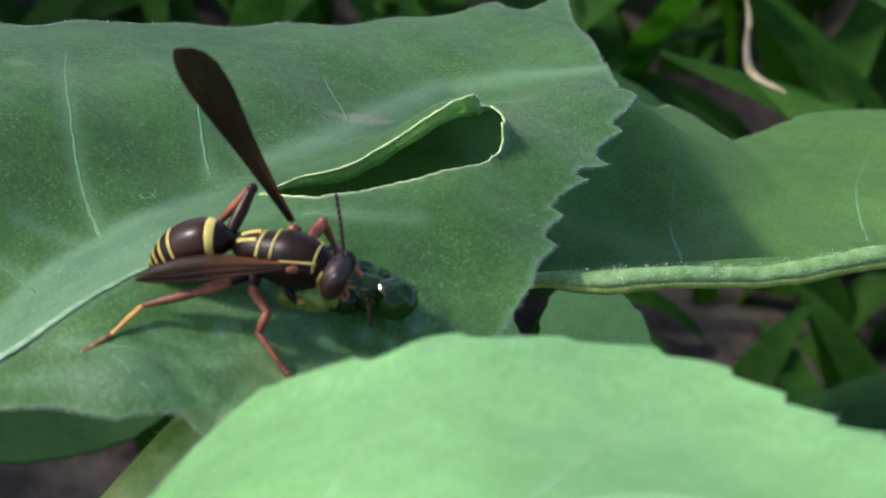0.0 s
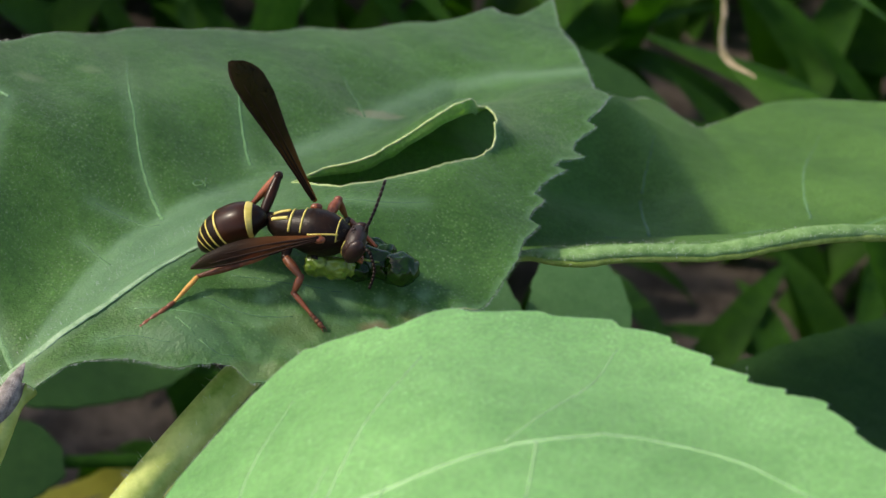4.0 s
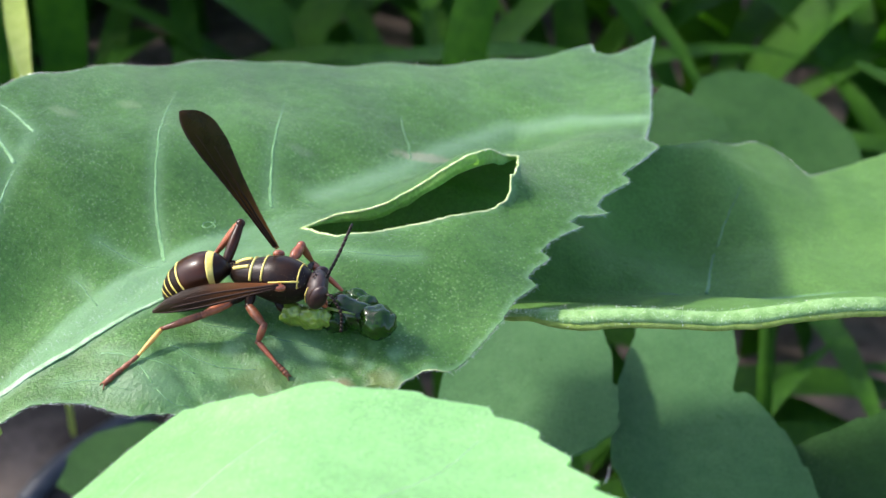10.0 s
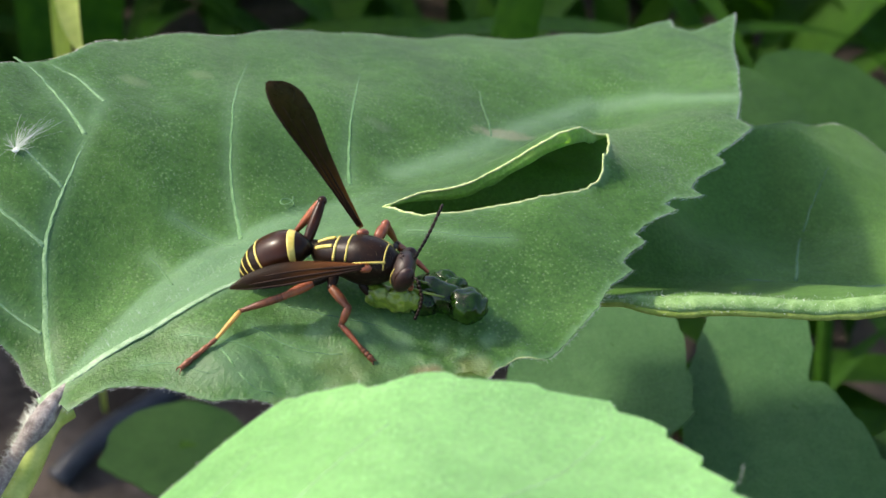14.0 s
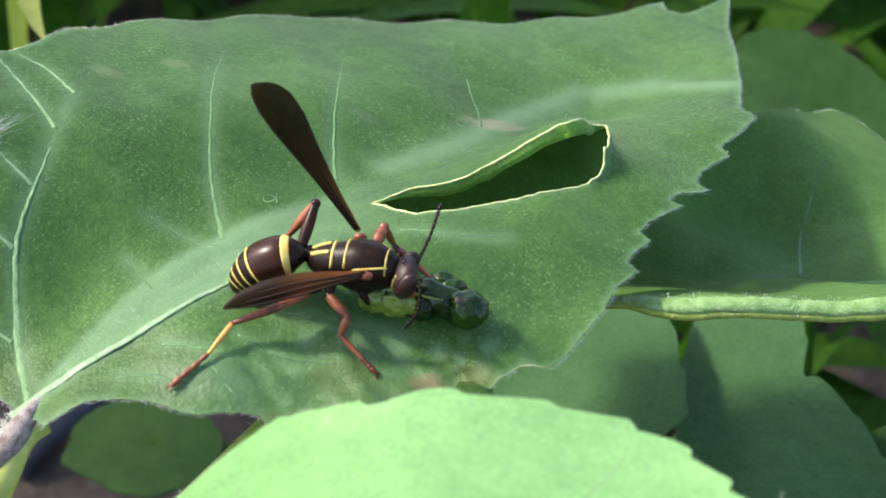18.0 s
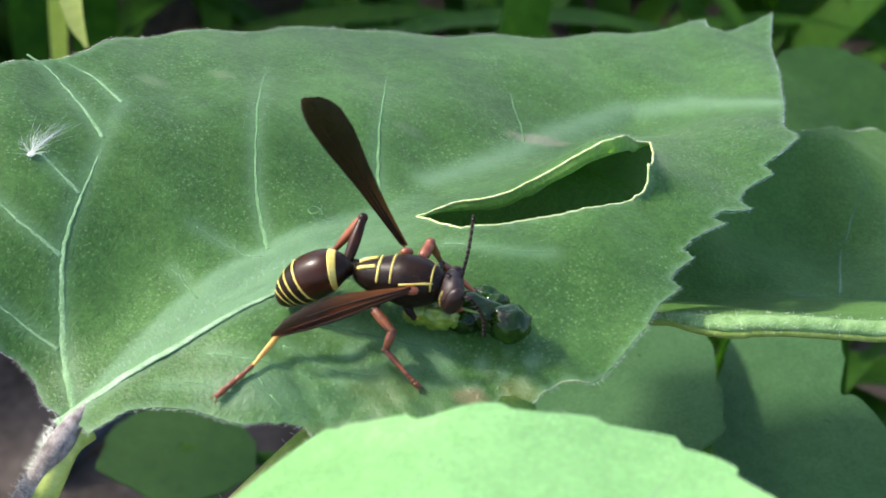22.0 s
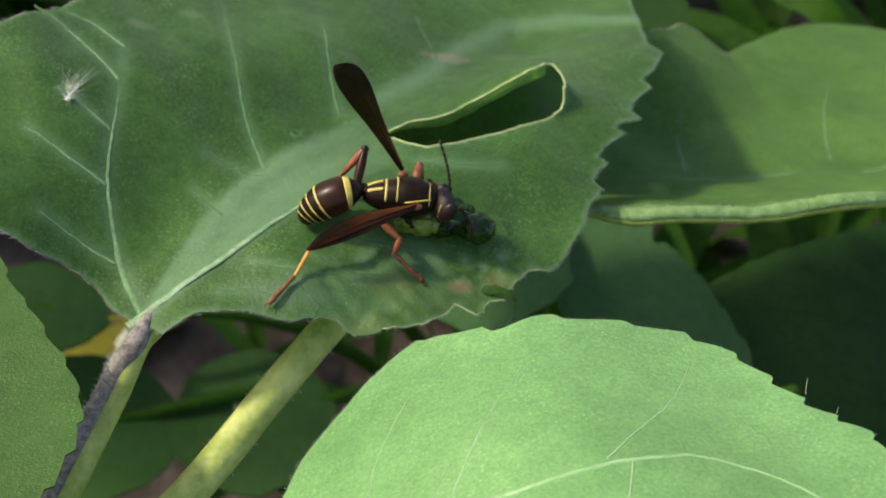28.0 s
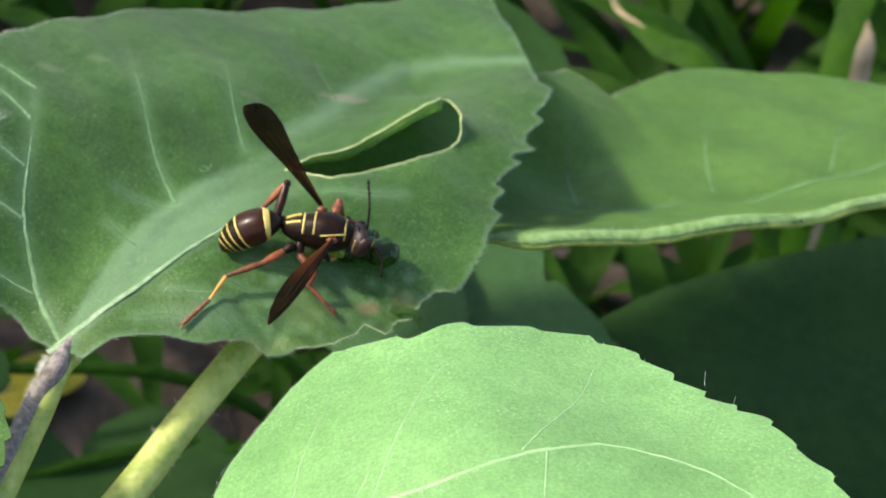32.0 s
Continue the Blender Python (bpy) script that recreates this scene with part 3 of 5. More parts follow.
def low_height_c(x, y):
    return -55 + 0.10 * (y - 15) + 0.8 * np.sin(x * 0.12) + 0.5 * np.sin(y * 0.2)


# ---- ground ----
def ground_sheet():
    ax = np.concatenate([np.linspace(-40, -1.2, 9), np.linspace(-0.9, 0.9, 150), np.linspace(1.2, 40, 9)])
    bm = bmesh.new()
    rows = []
    for y in ax:
        row = []
        for x in ax:
            z = 0.006 * noise.noise(Vector((x * 22, y * 22, 0))) + 0.003 * noise.noise(Vector((x * 70, y * 70, 3))) if abs(x) < 1 and abs(y) < 1 else 0.0
            row.append(bm.verts.new((x, y, z)))
        rows.append(row)
    for a, b in zip(rows, rows[1:]):
        for k in range(len(ax) - 1):
            bm.faces.new((a[k], a[k + 1], b[k + 1], b[k]))
    soil = plain_material("soil", (0.036, 0.028, 0.022), (0.115, 0.092, 0.076), 60, 0.9, 0.5, 0.2, depth=0.002)
    g = part("ground", bm, soil)
    tagged(g, "bare grey-brown soil under the plants", "ground", kind="structure")


ground_sheet()

# ---- the plant with the large leaves ----
rng = random.Random(5)
ROOT = Vector((-0.085, -0.07, 0.0))
plant = thing("broadleaf_plant", ROOT, "green broad-leaved plant with hairy toothed leaves, rooted in soil", "plant")

NEAR_EDGE = [(-25.6, -22.4), (-28.3, -19.9), (-29.4, -17.4), (-30.8, -16.1), (-33.1, -15.3), (-35.1, -15.2), (-39.1, -13.7), (-41.8, -8), (-42.2, 0.2), (-40.8, 7.3), (-38.8, 11.8)]
FAR_EDGE = [(-31.2, 16.7), (-29.2, 18.8), (-27.3, 22.6), (-22.4, 28.4), (-14.4, 34.7), (-8.1, 40.2), (-1.2, 40.6), (7.5, 43), (16.4, 44), (22.4, 45.6), (27.4, 47.5), (30.4, 50.4), (31.3, 51.4), (31.2, 47.6), (32.9, 45.9), (34.6, 47.8), (38.6, 51.9)]
TIP_EDGE = [(37.2, 42.6), (36.5, 32.9), (35.7, 24.3), (34.4, 16.8), (35.6, 14.7), (33.3, 10.7), (31.5, 8.6), (32.2, 7.5), (29.5, 5), (28.6, 2.9), (29.7, 2), (26.9, 0.6), (25.9, -0.6), (27.1, -1.1), (24.1, -3.3), (23.1, -4.7), (24, -5.5), (22.4, -7.1), (21.8, -8.5), (22.6, -9.4), (20.6, -11.8), (19.4, -14.6), (17.1, -17.8), (15.3, -20)]
CHEWED_EDGE = [(14.1, -20.5), (12.4, -20.4), (10.7, -21.9), (9.7, -23), (9.3, -23.7), (8.8, -23.6), (8, -23.4), (6.4, -25.1), (4.4, -23.8), (2, -25.6), (-0.5, -25.9), (-2.5, -26.1), (-3.9, -26.3), (-6, -26.7), (-7.4, -25.1), (-10.5, -25.2), (-12, -25.4), (-16.2, -23.7), (-21, -23.3), (-24, -24.6)]
HOLE_TOP = [(0.8, 1.1), (4.0, 2.6), (7.4, 2.6), (10.9, 3.3), (14.4, 3.3), (17.8, 3.9), (19.4, 6.7), (20.4, 10.1), (21.6, 10.6)]
HOLE_LOW = [(21.4, 6.9), (21.1, 4.0), (20.3, 1.3), (18.0, -0.3), (15.5, -1.7), (12.8, -2.7), (10.0, -3.3), (7.3, -4.3), (4.6, -4.7), (2.7, -2.6), (1.5, 0.0)]


def ragged(points, step, amount, seed):
    out = []
    for k, (x, y) in enumerate(ring_of(points, step)):
        out.append((x + amount * noise.noise(Vector((x * 1.9, y * 1.9, seed))), y + amount * noise.noise(Vector((x * 1.9, y * 1.9, seed + 5.5)))))
    return out


main_ring = ragged(NEAR_EDGE + FAR_EDGE + TIP_EDGE + CHEWED_EDGE, 0.45, 0.16, 1.0)
hole_ring = ragged(HOLE_TOP + HOLE_LOW, 0.35, 0.22, 4.0)
main_leaf = settle(part("leaf", blade_mesh(main_ring, [hole_ring], main_height, 0.6, 0.10, main_pale), LEAF_MAIN, None,
                        "large dull green hairy leaf with a chewed hole and ragged margin"), plant)
vein("midrib", main_height, [(-27, -22.1), (-25.2, -21.4), (-21.5, -19.7), (-17.1, -17.5), (-13.3, -15.1), (-9.4, -12.4), (-2.8, -8.8)], (0.46, 0.14), RIB_WHITE, main_leaf, "whitish hairy midrib", 0.09)
VEIN_SIZES = [(0.46, 0.20)] + [(0.24, 0.12)] * 5 + [(0.26, 0.10)] * 2 + [(0.09, 0.06)] + [(0.14, 0.08)] * 2 + [(0.09, 0.06)] * 6
for k, line in enumerate(BLADE_VEINS):
    vein("side_vein", main_height, line, VEIN_SIZES[k], RIB_BAND if k < 6 else RIB, main_leaf, "", 0.035)
line = [on(main_height, x, y, -0.03) for x, y in hole_ring] 
settle(part("chewed_rim", tube(bmesh.new(), line + line[:1], lambda s: (0.11 + 0.05 * noise.noise(Vector((s * 90, 0, 0)))) * MM, 6), RIM, None, "pale cream dried rim of the eaten hole"), main_leaf)
edge = [on(main_height, x, y, -0.06) for x, y in main_ring[-118:] if -3 < x < 15]
settle(part("dried_margin", tube(bmesh.new(), edge, lambda s: (0.06 + 0.045 * noise.noise(Vector((s * 60, 3, 0)))) * MM, 6), RIM, None, "pale dried edge of the chewed margin"), main_leaf)
lip = bmesh.new()
crest = [(q.x, q.y) for q in glide([(x, y, 0) for x, y in HOLE_TOP], 60)]
rows = []
for k, (x, y) in enumerate(crest):
    s = k / 59
    drop = 1.55 * min(1.0, 5 * s, 4.2 * (1 - s) + 0.05) * (0.85 + 0.3 * noise.noise(Vector((x * 0.6, y * 0.6, 3))))
    rows.append([lip.verts.new(on(main_height, x, y + 0.05, -0.02)), lip.verts.new(on(main_height, x + 0.05, y - 0.25, -0.5 * drop)),
                 lip.verts.new(on(main_height, x + 0.1, y - 0.30, -drop)), lip.verts.new(on(main_height, x + 0.05, y + 0.12, -drop))])
for p, q in zip(rows, rows[1:]):
    for k in range(3):
        lip.faces.new((p[k], p[k + 1], q[k + 1], q[k]))
settle(part("folded_lip", lip, LIP, None, "yellow-green turned-down lip of the eaten hole"), main_leaf)
tatter = bmesh.new()
rows = []
for k, q in enumerate(glide([on(main_height, 7.6, -22, 0.05), on(main_height, 8.9, -23, 0.35), on(main_height, 10.1, -23.8, 0.2), on(main_height, 10.4, -24.3, -1.0), on(main_height, 9.8, -24.7, -2.0)], 16)):
    wide = (0.75 - 0.45 * k / 15) * (1 + 0.4 * noise.noise(Vector((k * 0.7, 0, 4))))
    rows.append([tatter.verts.new(q + Vector((-0.5 * wide, -0.8 * wide, 0.25 * noise.noise(Vector((k * 0.5, 2, 2))))) * MM), tatter.verts.new(q + Vector((0, 0, 0.22)) * MM), tatter.verts.new(q + Vector((0.5 * wide, 0.7 * wide, 0.1)) * MM)])
for p, q in zip(rows, rows[1:]):
    for k in range(2):
        tatter.faces.new((p[k], p[k + 1], q[k + 1], q[k]))
bmesh.ops.solidify(tatter, geom=tatter.faces[:], thickness=0.15 * MM)
settle(part("torn_flap", tatter, LEAF_MAIN, None, "pale curled torn flap of the chewed margin"), main_leaf)
spots = []
for (x, y), (xb, yb) in zip(main_ring, main_ring[1:]):
    for _ in range(7):
        s = rng.random()
        px, py = x + s * (xb - x), y + s * (yb - y)
        spots.append((on(main_height, px, py, rng.uniform(-0.25, 0.02)), (Vector((px, py, 0)) - Vector((2, 2, 0))).normalized()))
spots += [(on(main_height, x + rng.uniform(-1.6, 1.6), y + rng.uniform(-1.6, 1.6), 0), Vector((-.3, .2, .8))) for x, y in RIB_FINE[:25] for _ in range(9)]
spots += [(on(main_height, x, y, 0), Vector((0, -.6, .7))) for x, y in hole_ring for _ in range(3)]
hx = np.array([rng.uniform(-42, 38) for _ in range(15000)] + [rng.gauss(-20, 5) for _ in range(2500)] + [rng.gauss(27, 4) for _ in range(2500)])
hy = np.array([rng.uniform(-25, 46) for _ in range(15000)] + [rng.gauss(1, 8) for _ in range(2500)] + [rng.gauss(11, 6) for _ in range(2500)])
ok = inside(hx, hy, main_ring) & ~inside(hx, hy, hole_ring)
hz = main_height(hx, hy)
short = [(place(float(a), float(b), float(c)), Vector((0.3, -0.2, 0.7))) for a, b, c in zip(hx[ok], hy[ok], hz[ok])]
settle(part("hair", hairs(short, 0.24 * MM, 0.016 * MM, rng), FINE_HAIR, None, "fine white hairs"), main_leaf)["kind"] = "stuff"
settle(part("hair", hairs(spots, 0.46 * MM, 0.011 * MM, rng), FUZZ, None, "fine white hairs"), main_leaf)["kind"] = "stuff"
pet = tube_part("petiole", [tuple(on(main_height, -22.8, -20.2, -0.35)), tuple(on(main_height, -24.8, -21.5, -0.50)), place(-26.3, -23.9, -1.2), place(-28.6, -25.3, -4.6), place(-32.6, -30.5, -9.4), place(-40, -40, -19)], lambda s: (0.12 + 0.95 * min(1, s * 2.6) ** 1.3 * (0.9 + 0.2 * s)) * MM, PETIOLE, None,
                "purple-brown hairy petiole", 12, 30)
settle(pet, main_leaf)
settle(tube_part("petiole_keel", [place(-24.4, -22.3, -1.6), place(-26.0, -23.8, -2.0), place(-28.2, -26.3, -5.6), place(-32.2, -31.4, -10.4), place(-39.6, -41, -20)], [0.8 * MM, 1.5 * MM], STEM, None, "yellow-green underside of the petiole", 12, 30), main_leaf)

front_ring = toothed([(-22, -68), (-19.3, -58.5), (-17.2, -53.8), (-14.9, -50.2), (-12.0, -47.2), (-9.5, -44.8), (-6.9, -43.0), (-3.7, -42.3), (-1, -43.4), (2, -44.0), (5.4, -43.5), (9.4, -44.0), (14.6, -45.2), (20, -48.7), (23, -54), (25, -58), (27.6, -62), (28.5, -68), (29.5, -76), (24, -92), (8, -106), (-10, -96), (-20, -82)], 5.2, 1.1, 0.4, lambda x, y: min(1, max(0.12, (x + 10) / 10)))
front_leaf = settle(part("leaf", blade_mesh(front_ring, [], front_height, 1.3, 0.35), LEAF_FRONT, None, "bright light green young leaf with a toothed margin"), plant)
vein("side_vein", front_height, [(-14, -62), (-10.6, -61), (-2.4, -64.2), (9.3, -63.1), (14, -63.2), (20, -67), (24, -73)], (0.30, 0.16), FRONT_VEIN, front_leaf, "", 0.035)
vein("side_vein", front_height, [(-16, -75), (-9, -65), (-5, -59)], (0.12, 0.05), FRONT_VEIN, front_leaf, "", 0.035)
for line in ([(-6, -63), (-2, -56), (3, -49)], [(6, -63.0), (13, -56), (17, -50)], [(-12, -61.5), (-10, -55), (-6, -48)], [(-2, -64), (-6, -72), (-8, -80)], [(8, -63.4), (5, -72), (2, -80)]):
    vein("side_vein", front_height, line, (0.10, 0.04), FRONT_VEIN, front_leaf, "", 0.035)
vein("midrib", front_height, [(-20, -92), (0, -84), (20, -86)], (0.6, 0.4), FRONT_VEIN, front_leaf, "", 0.1)
spots = [(on(front_height, x, y, -0.15), (Vector((x, y, 0)) - Vector((4, -75, 0))).normalized()) for x, y in front_ring for _ in range(2)]
settle(part("hair", hairs(spots, 0.36 * MM, 0.018 * MM, rng), FUZZ, None, "fine white hairs"), front_leaf)["kind"] = "stuff"

right_ring = toothed([(-9, 22), (-7, 10), (1, 0), (12, -5.5), (21, -8.5), (26, -11.2), (34, -11.2), (46, -10.8), (58, -9.4), (70, -6.8), (80, -3), (95, 8), (108, 24), (114, 37), (104, 42), (97, 44), (89, 48), (82, 51), (75, 54), (63, 49.5), (57, 44.5), (55.6, 45.6), (53.4, 47.6), (50.5, 46.4), (47, 42), (42, 37), (30, 33), (10, 29), (-4, 25)], 6.0, 0.5, 0.5)
right_leaf = settle(part("leaf", blade_mesh(right_ring, [], right_height, 1.3, 0.35), LEAF_RIGHT, None, "olive green folded leaf with an upturned near margin, half in shade"), plant)
vein("midrib", right_height, [(20, 11), (62, 11.2), (90, 20), (112, 34)], (0.35, 0.2), RIB, right_leaf, "", 0.1)
for line in ([(41, 12), (43, 22), (47, 32)], [(60, 14), (64, 27), (71, 40)], [(78, 18), (84, 28), (92, 36)]):
    vein("side_vein", right_height, line, (0.2, 0.06), RIB, right_leaf, "", 0.03)
NEAR_MARGIN = [(18, -7.6), (21.5, -9.6), (26, -11.2), (34, -11.4), (46, -10.9), (58, -9.5), (70, -6.9), (80, -3.1), (95, 8)]
margin = [(q.x, q.y) for q in glide([(x, y, 0) for x, y in NEAR_MARGIN], 240)]
for name, up, back, size, material, label in (
        ("rolled_margin", 0.05, 0.62, 0.88, MARGIN, "pale hairy rolled leaf margin"),
        ("margin_underside", -0.36, 0.34, 0.80, UNDERSIDE, "yellow-green underside of the rolled margin")):
    bm = tube(bmesh.new(), [on(right_height, x, y + back, up + 0.12 * noise.noise(Vector((x * 0.4, up, 0)))) for x, y in margin],
              lambda s, k=size: k * (0.25 + 0.75 * min(1, s * 4)) * (1 + 0.15 * noise.noise(Vector((s * 24, k, 0))) + 0.16 * noise.noise(Vector((s * 110, k, 4)))) * MM, 12, 0.62)
    settle(part(name, bm, material, None, label), right_leaf)
spots = [(on(right_height, x + rng.uniform(-0.5, 0.5), y + rng.uniform(-0.3, 1.7), rng.uniform(0.1, 0.5)), Vector((0, -0.5, 0.7))) for x, y in margin for _ in range(9)]
settle(part("hair", hairs(spots, 0.5 * MM, 0.018 * MM, rng), FUZZ, None, "fine white hairs"), right_leaf)["kind"] = "stuff"
spots = [(on(right_height, x, y, -0.1), (Vector((x, y, 0)) - Vector((60, 20, 0))).normalized()) for x, y in right_ring for _ in range(5)]
settle(part("hair", hairs(spots, 0.42 * MM, 0.02 * MM, rng), FUZZ, None, "fine white hairs"), right_leaf)["kind"] = "stuff"

left_ring = toothed([(-39.5, -16), (-38, -21), (-35, -29), (-32.6, -35), (-33, -41), (-36, -47), (-44, -58), (-60, -62), (-74, -50), (-70, -30), (-52, -16)], 4.5, 0.8, 0.5)
left_leaf = settle(part("leaf", blade_mesh(left_ring, [], left_height, 1.5, 0.2), LEAF_LEFT, None, "light green toothed leaf beside the petiole"), plant)
settle(tube_part("petiole", [place(-52, -38, 4.2), place(-66, -52, -14), place(-74, -60, -46)], [1.2 * MM, 1.5 * MM], STEM, None), left_leaf)
settle(tube_part("stem", [place(2, -11, -3.5), place(-6, -18.5, -5.2), place(-13.6, -25.4, -8.8), place(-20.6, -32.2, -12.3), place(-38, -46.5, -22), place(-62, -60, -60), place(-76, -68, -110), ROOT - Vector((0, 0, 0.012))], [1.65 * MM, 2.0 * MM], STEM, None, "yellow-green hairy stem", 14, 48), plant)
bits = glide([place(2, -11, -3.5), place(-6, -18.5, -5.2), place(-13.6, -25.4, -8.8), place(-20.6, -32.2, -12.3), place(-38, -46.5, -22)], 90)
spots = [(q, Vector((rng.uniform(-1, 1), rng.uniform(-1, 1), rng.uniform(-1, 1))).normalized()) for q in bits for _ in range(5)]
settle(part("hair", hairs([(q + w * 1.75 * MM, w) for q, w in spots], 0.8 * MM, 0.02 * MM, rng), FUZZ, None, "stiff pale hairs"), plant)["kind"] = "stuff"
pbits = glide([place(-26.3, -23.0, -1.0), place(-28.6, -25.3, -4.6), place(-32.6, -30.5, -9.4), place(-40, -40, -19)], 70)
spots = [(q, Vector((rng.uniform(-1, 1), rng.uniform(-1, 1), rng.uniform(-.5, 1))).normalized()) for q in pbits for _ in range(34)]
settle(part("hair", hairs([(q + w * 1.0 * MM, w) for q, w in spots], 0.8 * MM, 0.018 * MM, rng), FUZZ, None, "stiff pale hairs"), main_leaf)["kind"] = "stuff"

# ---- the low plant behind ----
LOWROOT = Vector((0.062, 0.075, 0.0))
low_plant = thing("low_plant", LOWROOT, "dull blue-green low plant with broad shaded leaves", "plant")
LOW_NEAR = [
    (low_height_g, [(-42, 56), (-30, 48), (-18, 52), (-12, 62), (-18, 74), (-32, 76), (-42, 68)], []),
    (low_height_g, [(-14, 56), (-2, 48), (10, 54), (12, 66), (2, 76), (-10, 72)], []),
    (low_height_f, [(43, 80), (46.5, 76.5), (51, 69), (48, 63), (41, 62), (37.5, 68), (39.5, 74)], []),
    (low_height_a, [(36, 12), (44, 8), (56, 11), (55.5, 19), (53, 27), (50, 32), (48, 33), (49, 40), (47, 47), (40, 47), (35, 36), (33, 23)], []),
    (low_height_b, [(12, 20), (20, 14), (32, 20), (33, 30), (32, 38), (29, 44), (23, 46), (15, 38)], []),
    (low_height_c, [(40, 22), (47, 26), (58, 31), (72, 36), (90, 41), (112, 42), (124, 28), (112, 8), (96, -2), (80, -5), (66, -4), (52, 4), (42, 12)], [[(63 + 1.5 * math.cos(a), 11 + 1.3 * math.sin(a)) for a in np.linspace(0, 5.7, 12)]]),
]
LOW_FAR = [
    (low_height_e, [(50, 112), (54, 126), (63, 129), (72, 124), (78, 112), (72, 98), (60, 104)], []),
    (low_height_d, [(-36, 90), (-26, 85), (-12, 87), (-2, 92), (2, 102), (-8, 111), (-24, 109), (-34, 102)], []),
    (low_height_d, [(-46, 73), (-34, 66), (-24, 71), (-25, 79), (-33, 83.5), (-43, 81)], []),
]
for hf, ctrl, holes in LOW_NEAR + LOW_FAR:
    ring = toothed(ctrl, 6.0, 0.6, 0.8)
    # lighter green for the lit pair, shade-dark green for the rest
    lf = settle(part("leaf", blade_mesh(ring, holes, hf, 2.0, 0.4), LEAF_MID if hf in (low_height_a, low_height_b) else LEAF_LOW, None, "dull blue-green leaf with its light or shade put into the green"), low_plant)
    c = np.mean(np.array(ctrl), 0)
    foot = on(hf, c[0], c[1], -0.4)
    settle(tube_part("petiole", [foot, (foot + LOWROOT) / 2 + Vector((0, 0, 0.02)), LOWROOT - Vector((0, 0, 0.01))], [0.9 * MM, 1.6 * MM], GRASS, None), low_plant)

# ---- on the soil ----
def litter_height(x, y):
    return -153 + 0.5 * np.sin(x * 0.3) + 0.06 * (y - 130)


litter = thing("fallen_leaf", place(-20, 126, -156), "withered yellow leaf fallen on the soil", "leaf")
settle(part("blade", blade_mesh(toothed([(-33, 119), (-29, 128), (-20, 131), (-10, 135), (-4, 128), (-12, 122), (-24, 117)], 5.0, 0.4, 0.8), [], litter_height, 2.0, 0.4), LEAF_YELLOW, None), litter)
settle(part("midrib", tube(bmesh.new(), [on(litter_height, x, y, 0.1) for x, y in ((-31, 121), (-20, 125), (-7, 129))], [0.5 * MM, 0.25 * MM], 6), GRASS_DRY, None), litter)
hose = thing("hose", place(-58, 142, -156), "dark blue-black hose lying on the soil", "hose")
settle(part("tube", tube(bmesh.new(), glide([place(-68, 130, -156), place(-64, 135, -154), place(-58, 142, -153), place(-46, 156, -154), place(-30, 180, -155)], 30), [2.4 * MM, 2.4 * MM], 12), HOSE, None), hose)


# ---- grass ----
def blade(bm, root, way, length, width, bend, rng, lean=0.0):
    """One grass blade with a keeled section that narrows to its tip."""
    way = Vector((way[0], way[1], 0)).normalized()
    side = Vector((-way.y, way.x, 0))
    n = 10
    rows = []
    for i in range(n + 1):
        s = i / n
        ang = radians(lean) + bend * s
        q = root + way * (length * (math.sin(ang) * s)) + Vector((0, 0, length * s * math.cos(ang * 0.8)))
        w = width * (1 - s ** 3) * 0.5 + width * 0.02
        rows.append([bm.verts.new(q - side * w), bm.verts.new(q - Vector((0, 0, w * 0.35))), bm.verts.new(q + side * w)])
    for a, b in zip(rows, rows[1:]):
        bm.faces.new((a[0], a[1], b[1], b[0]))
        bm.faces.new((a[1], a[2], b[2], b[1]))


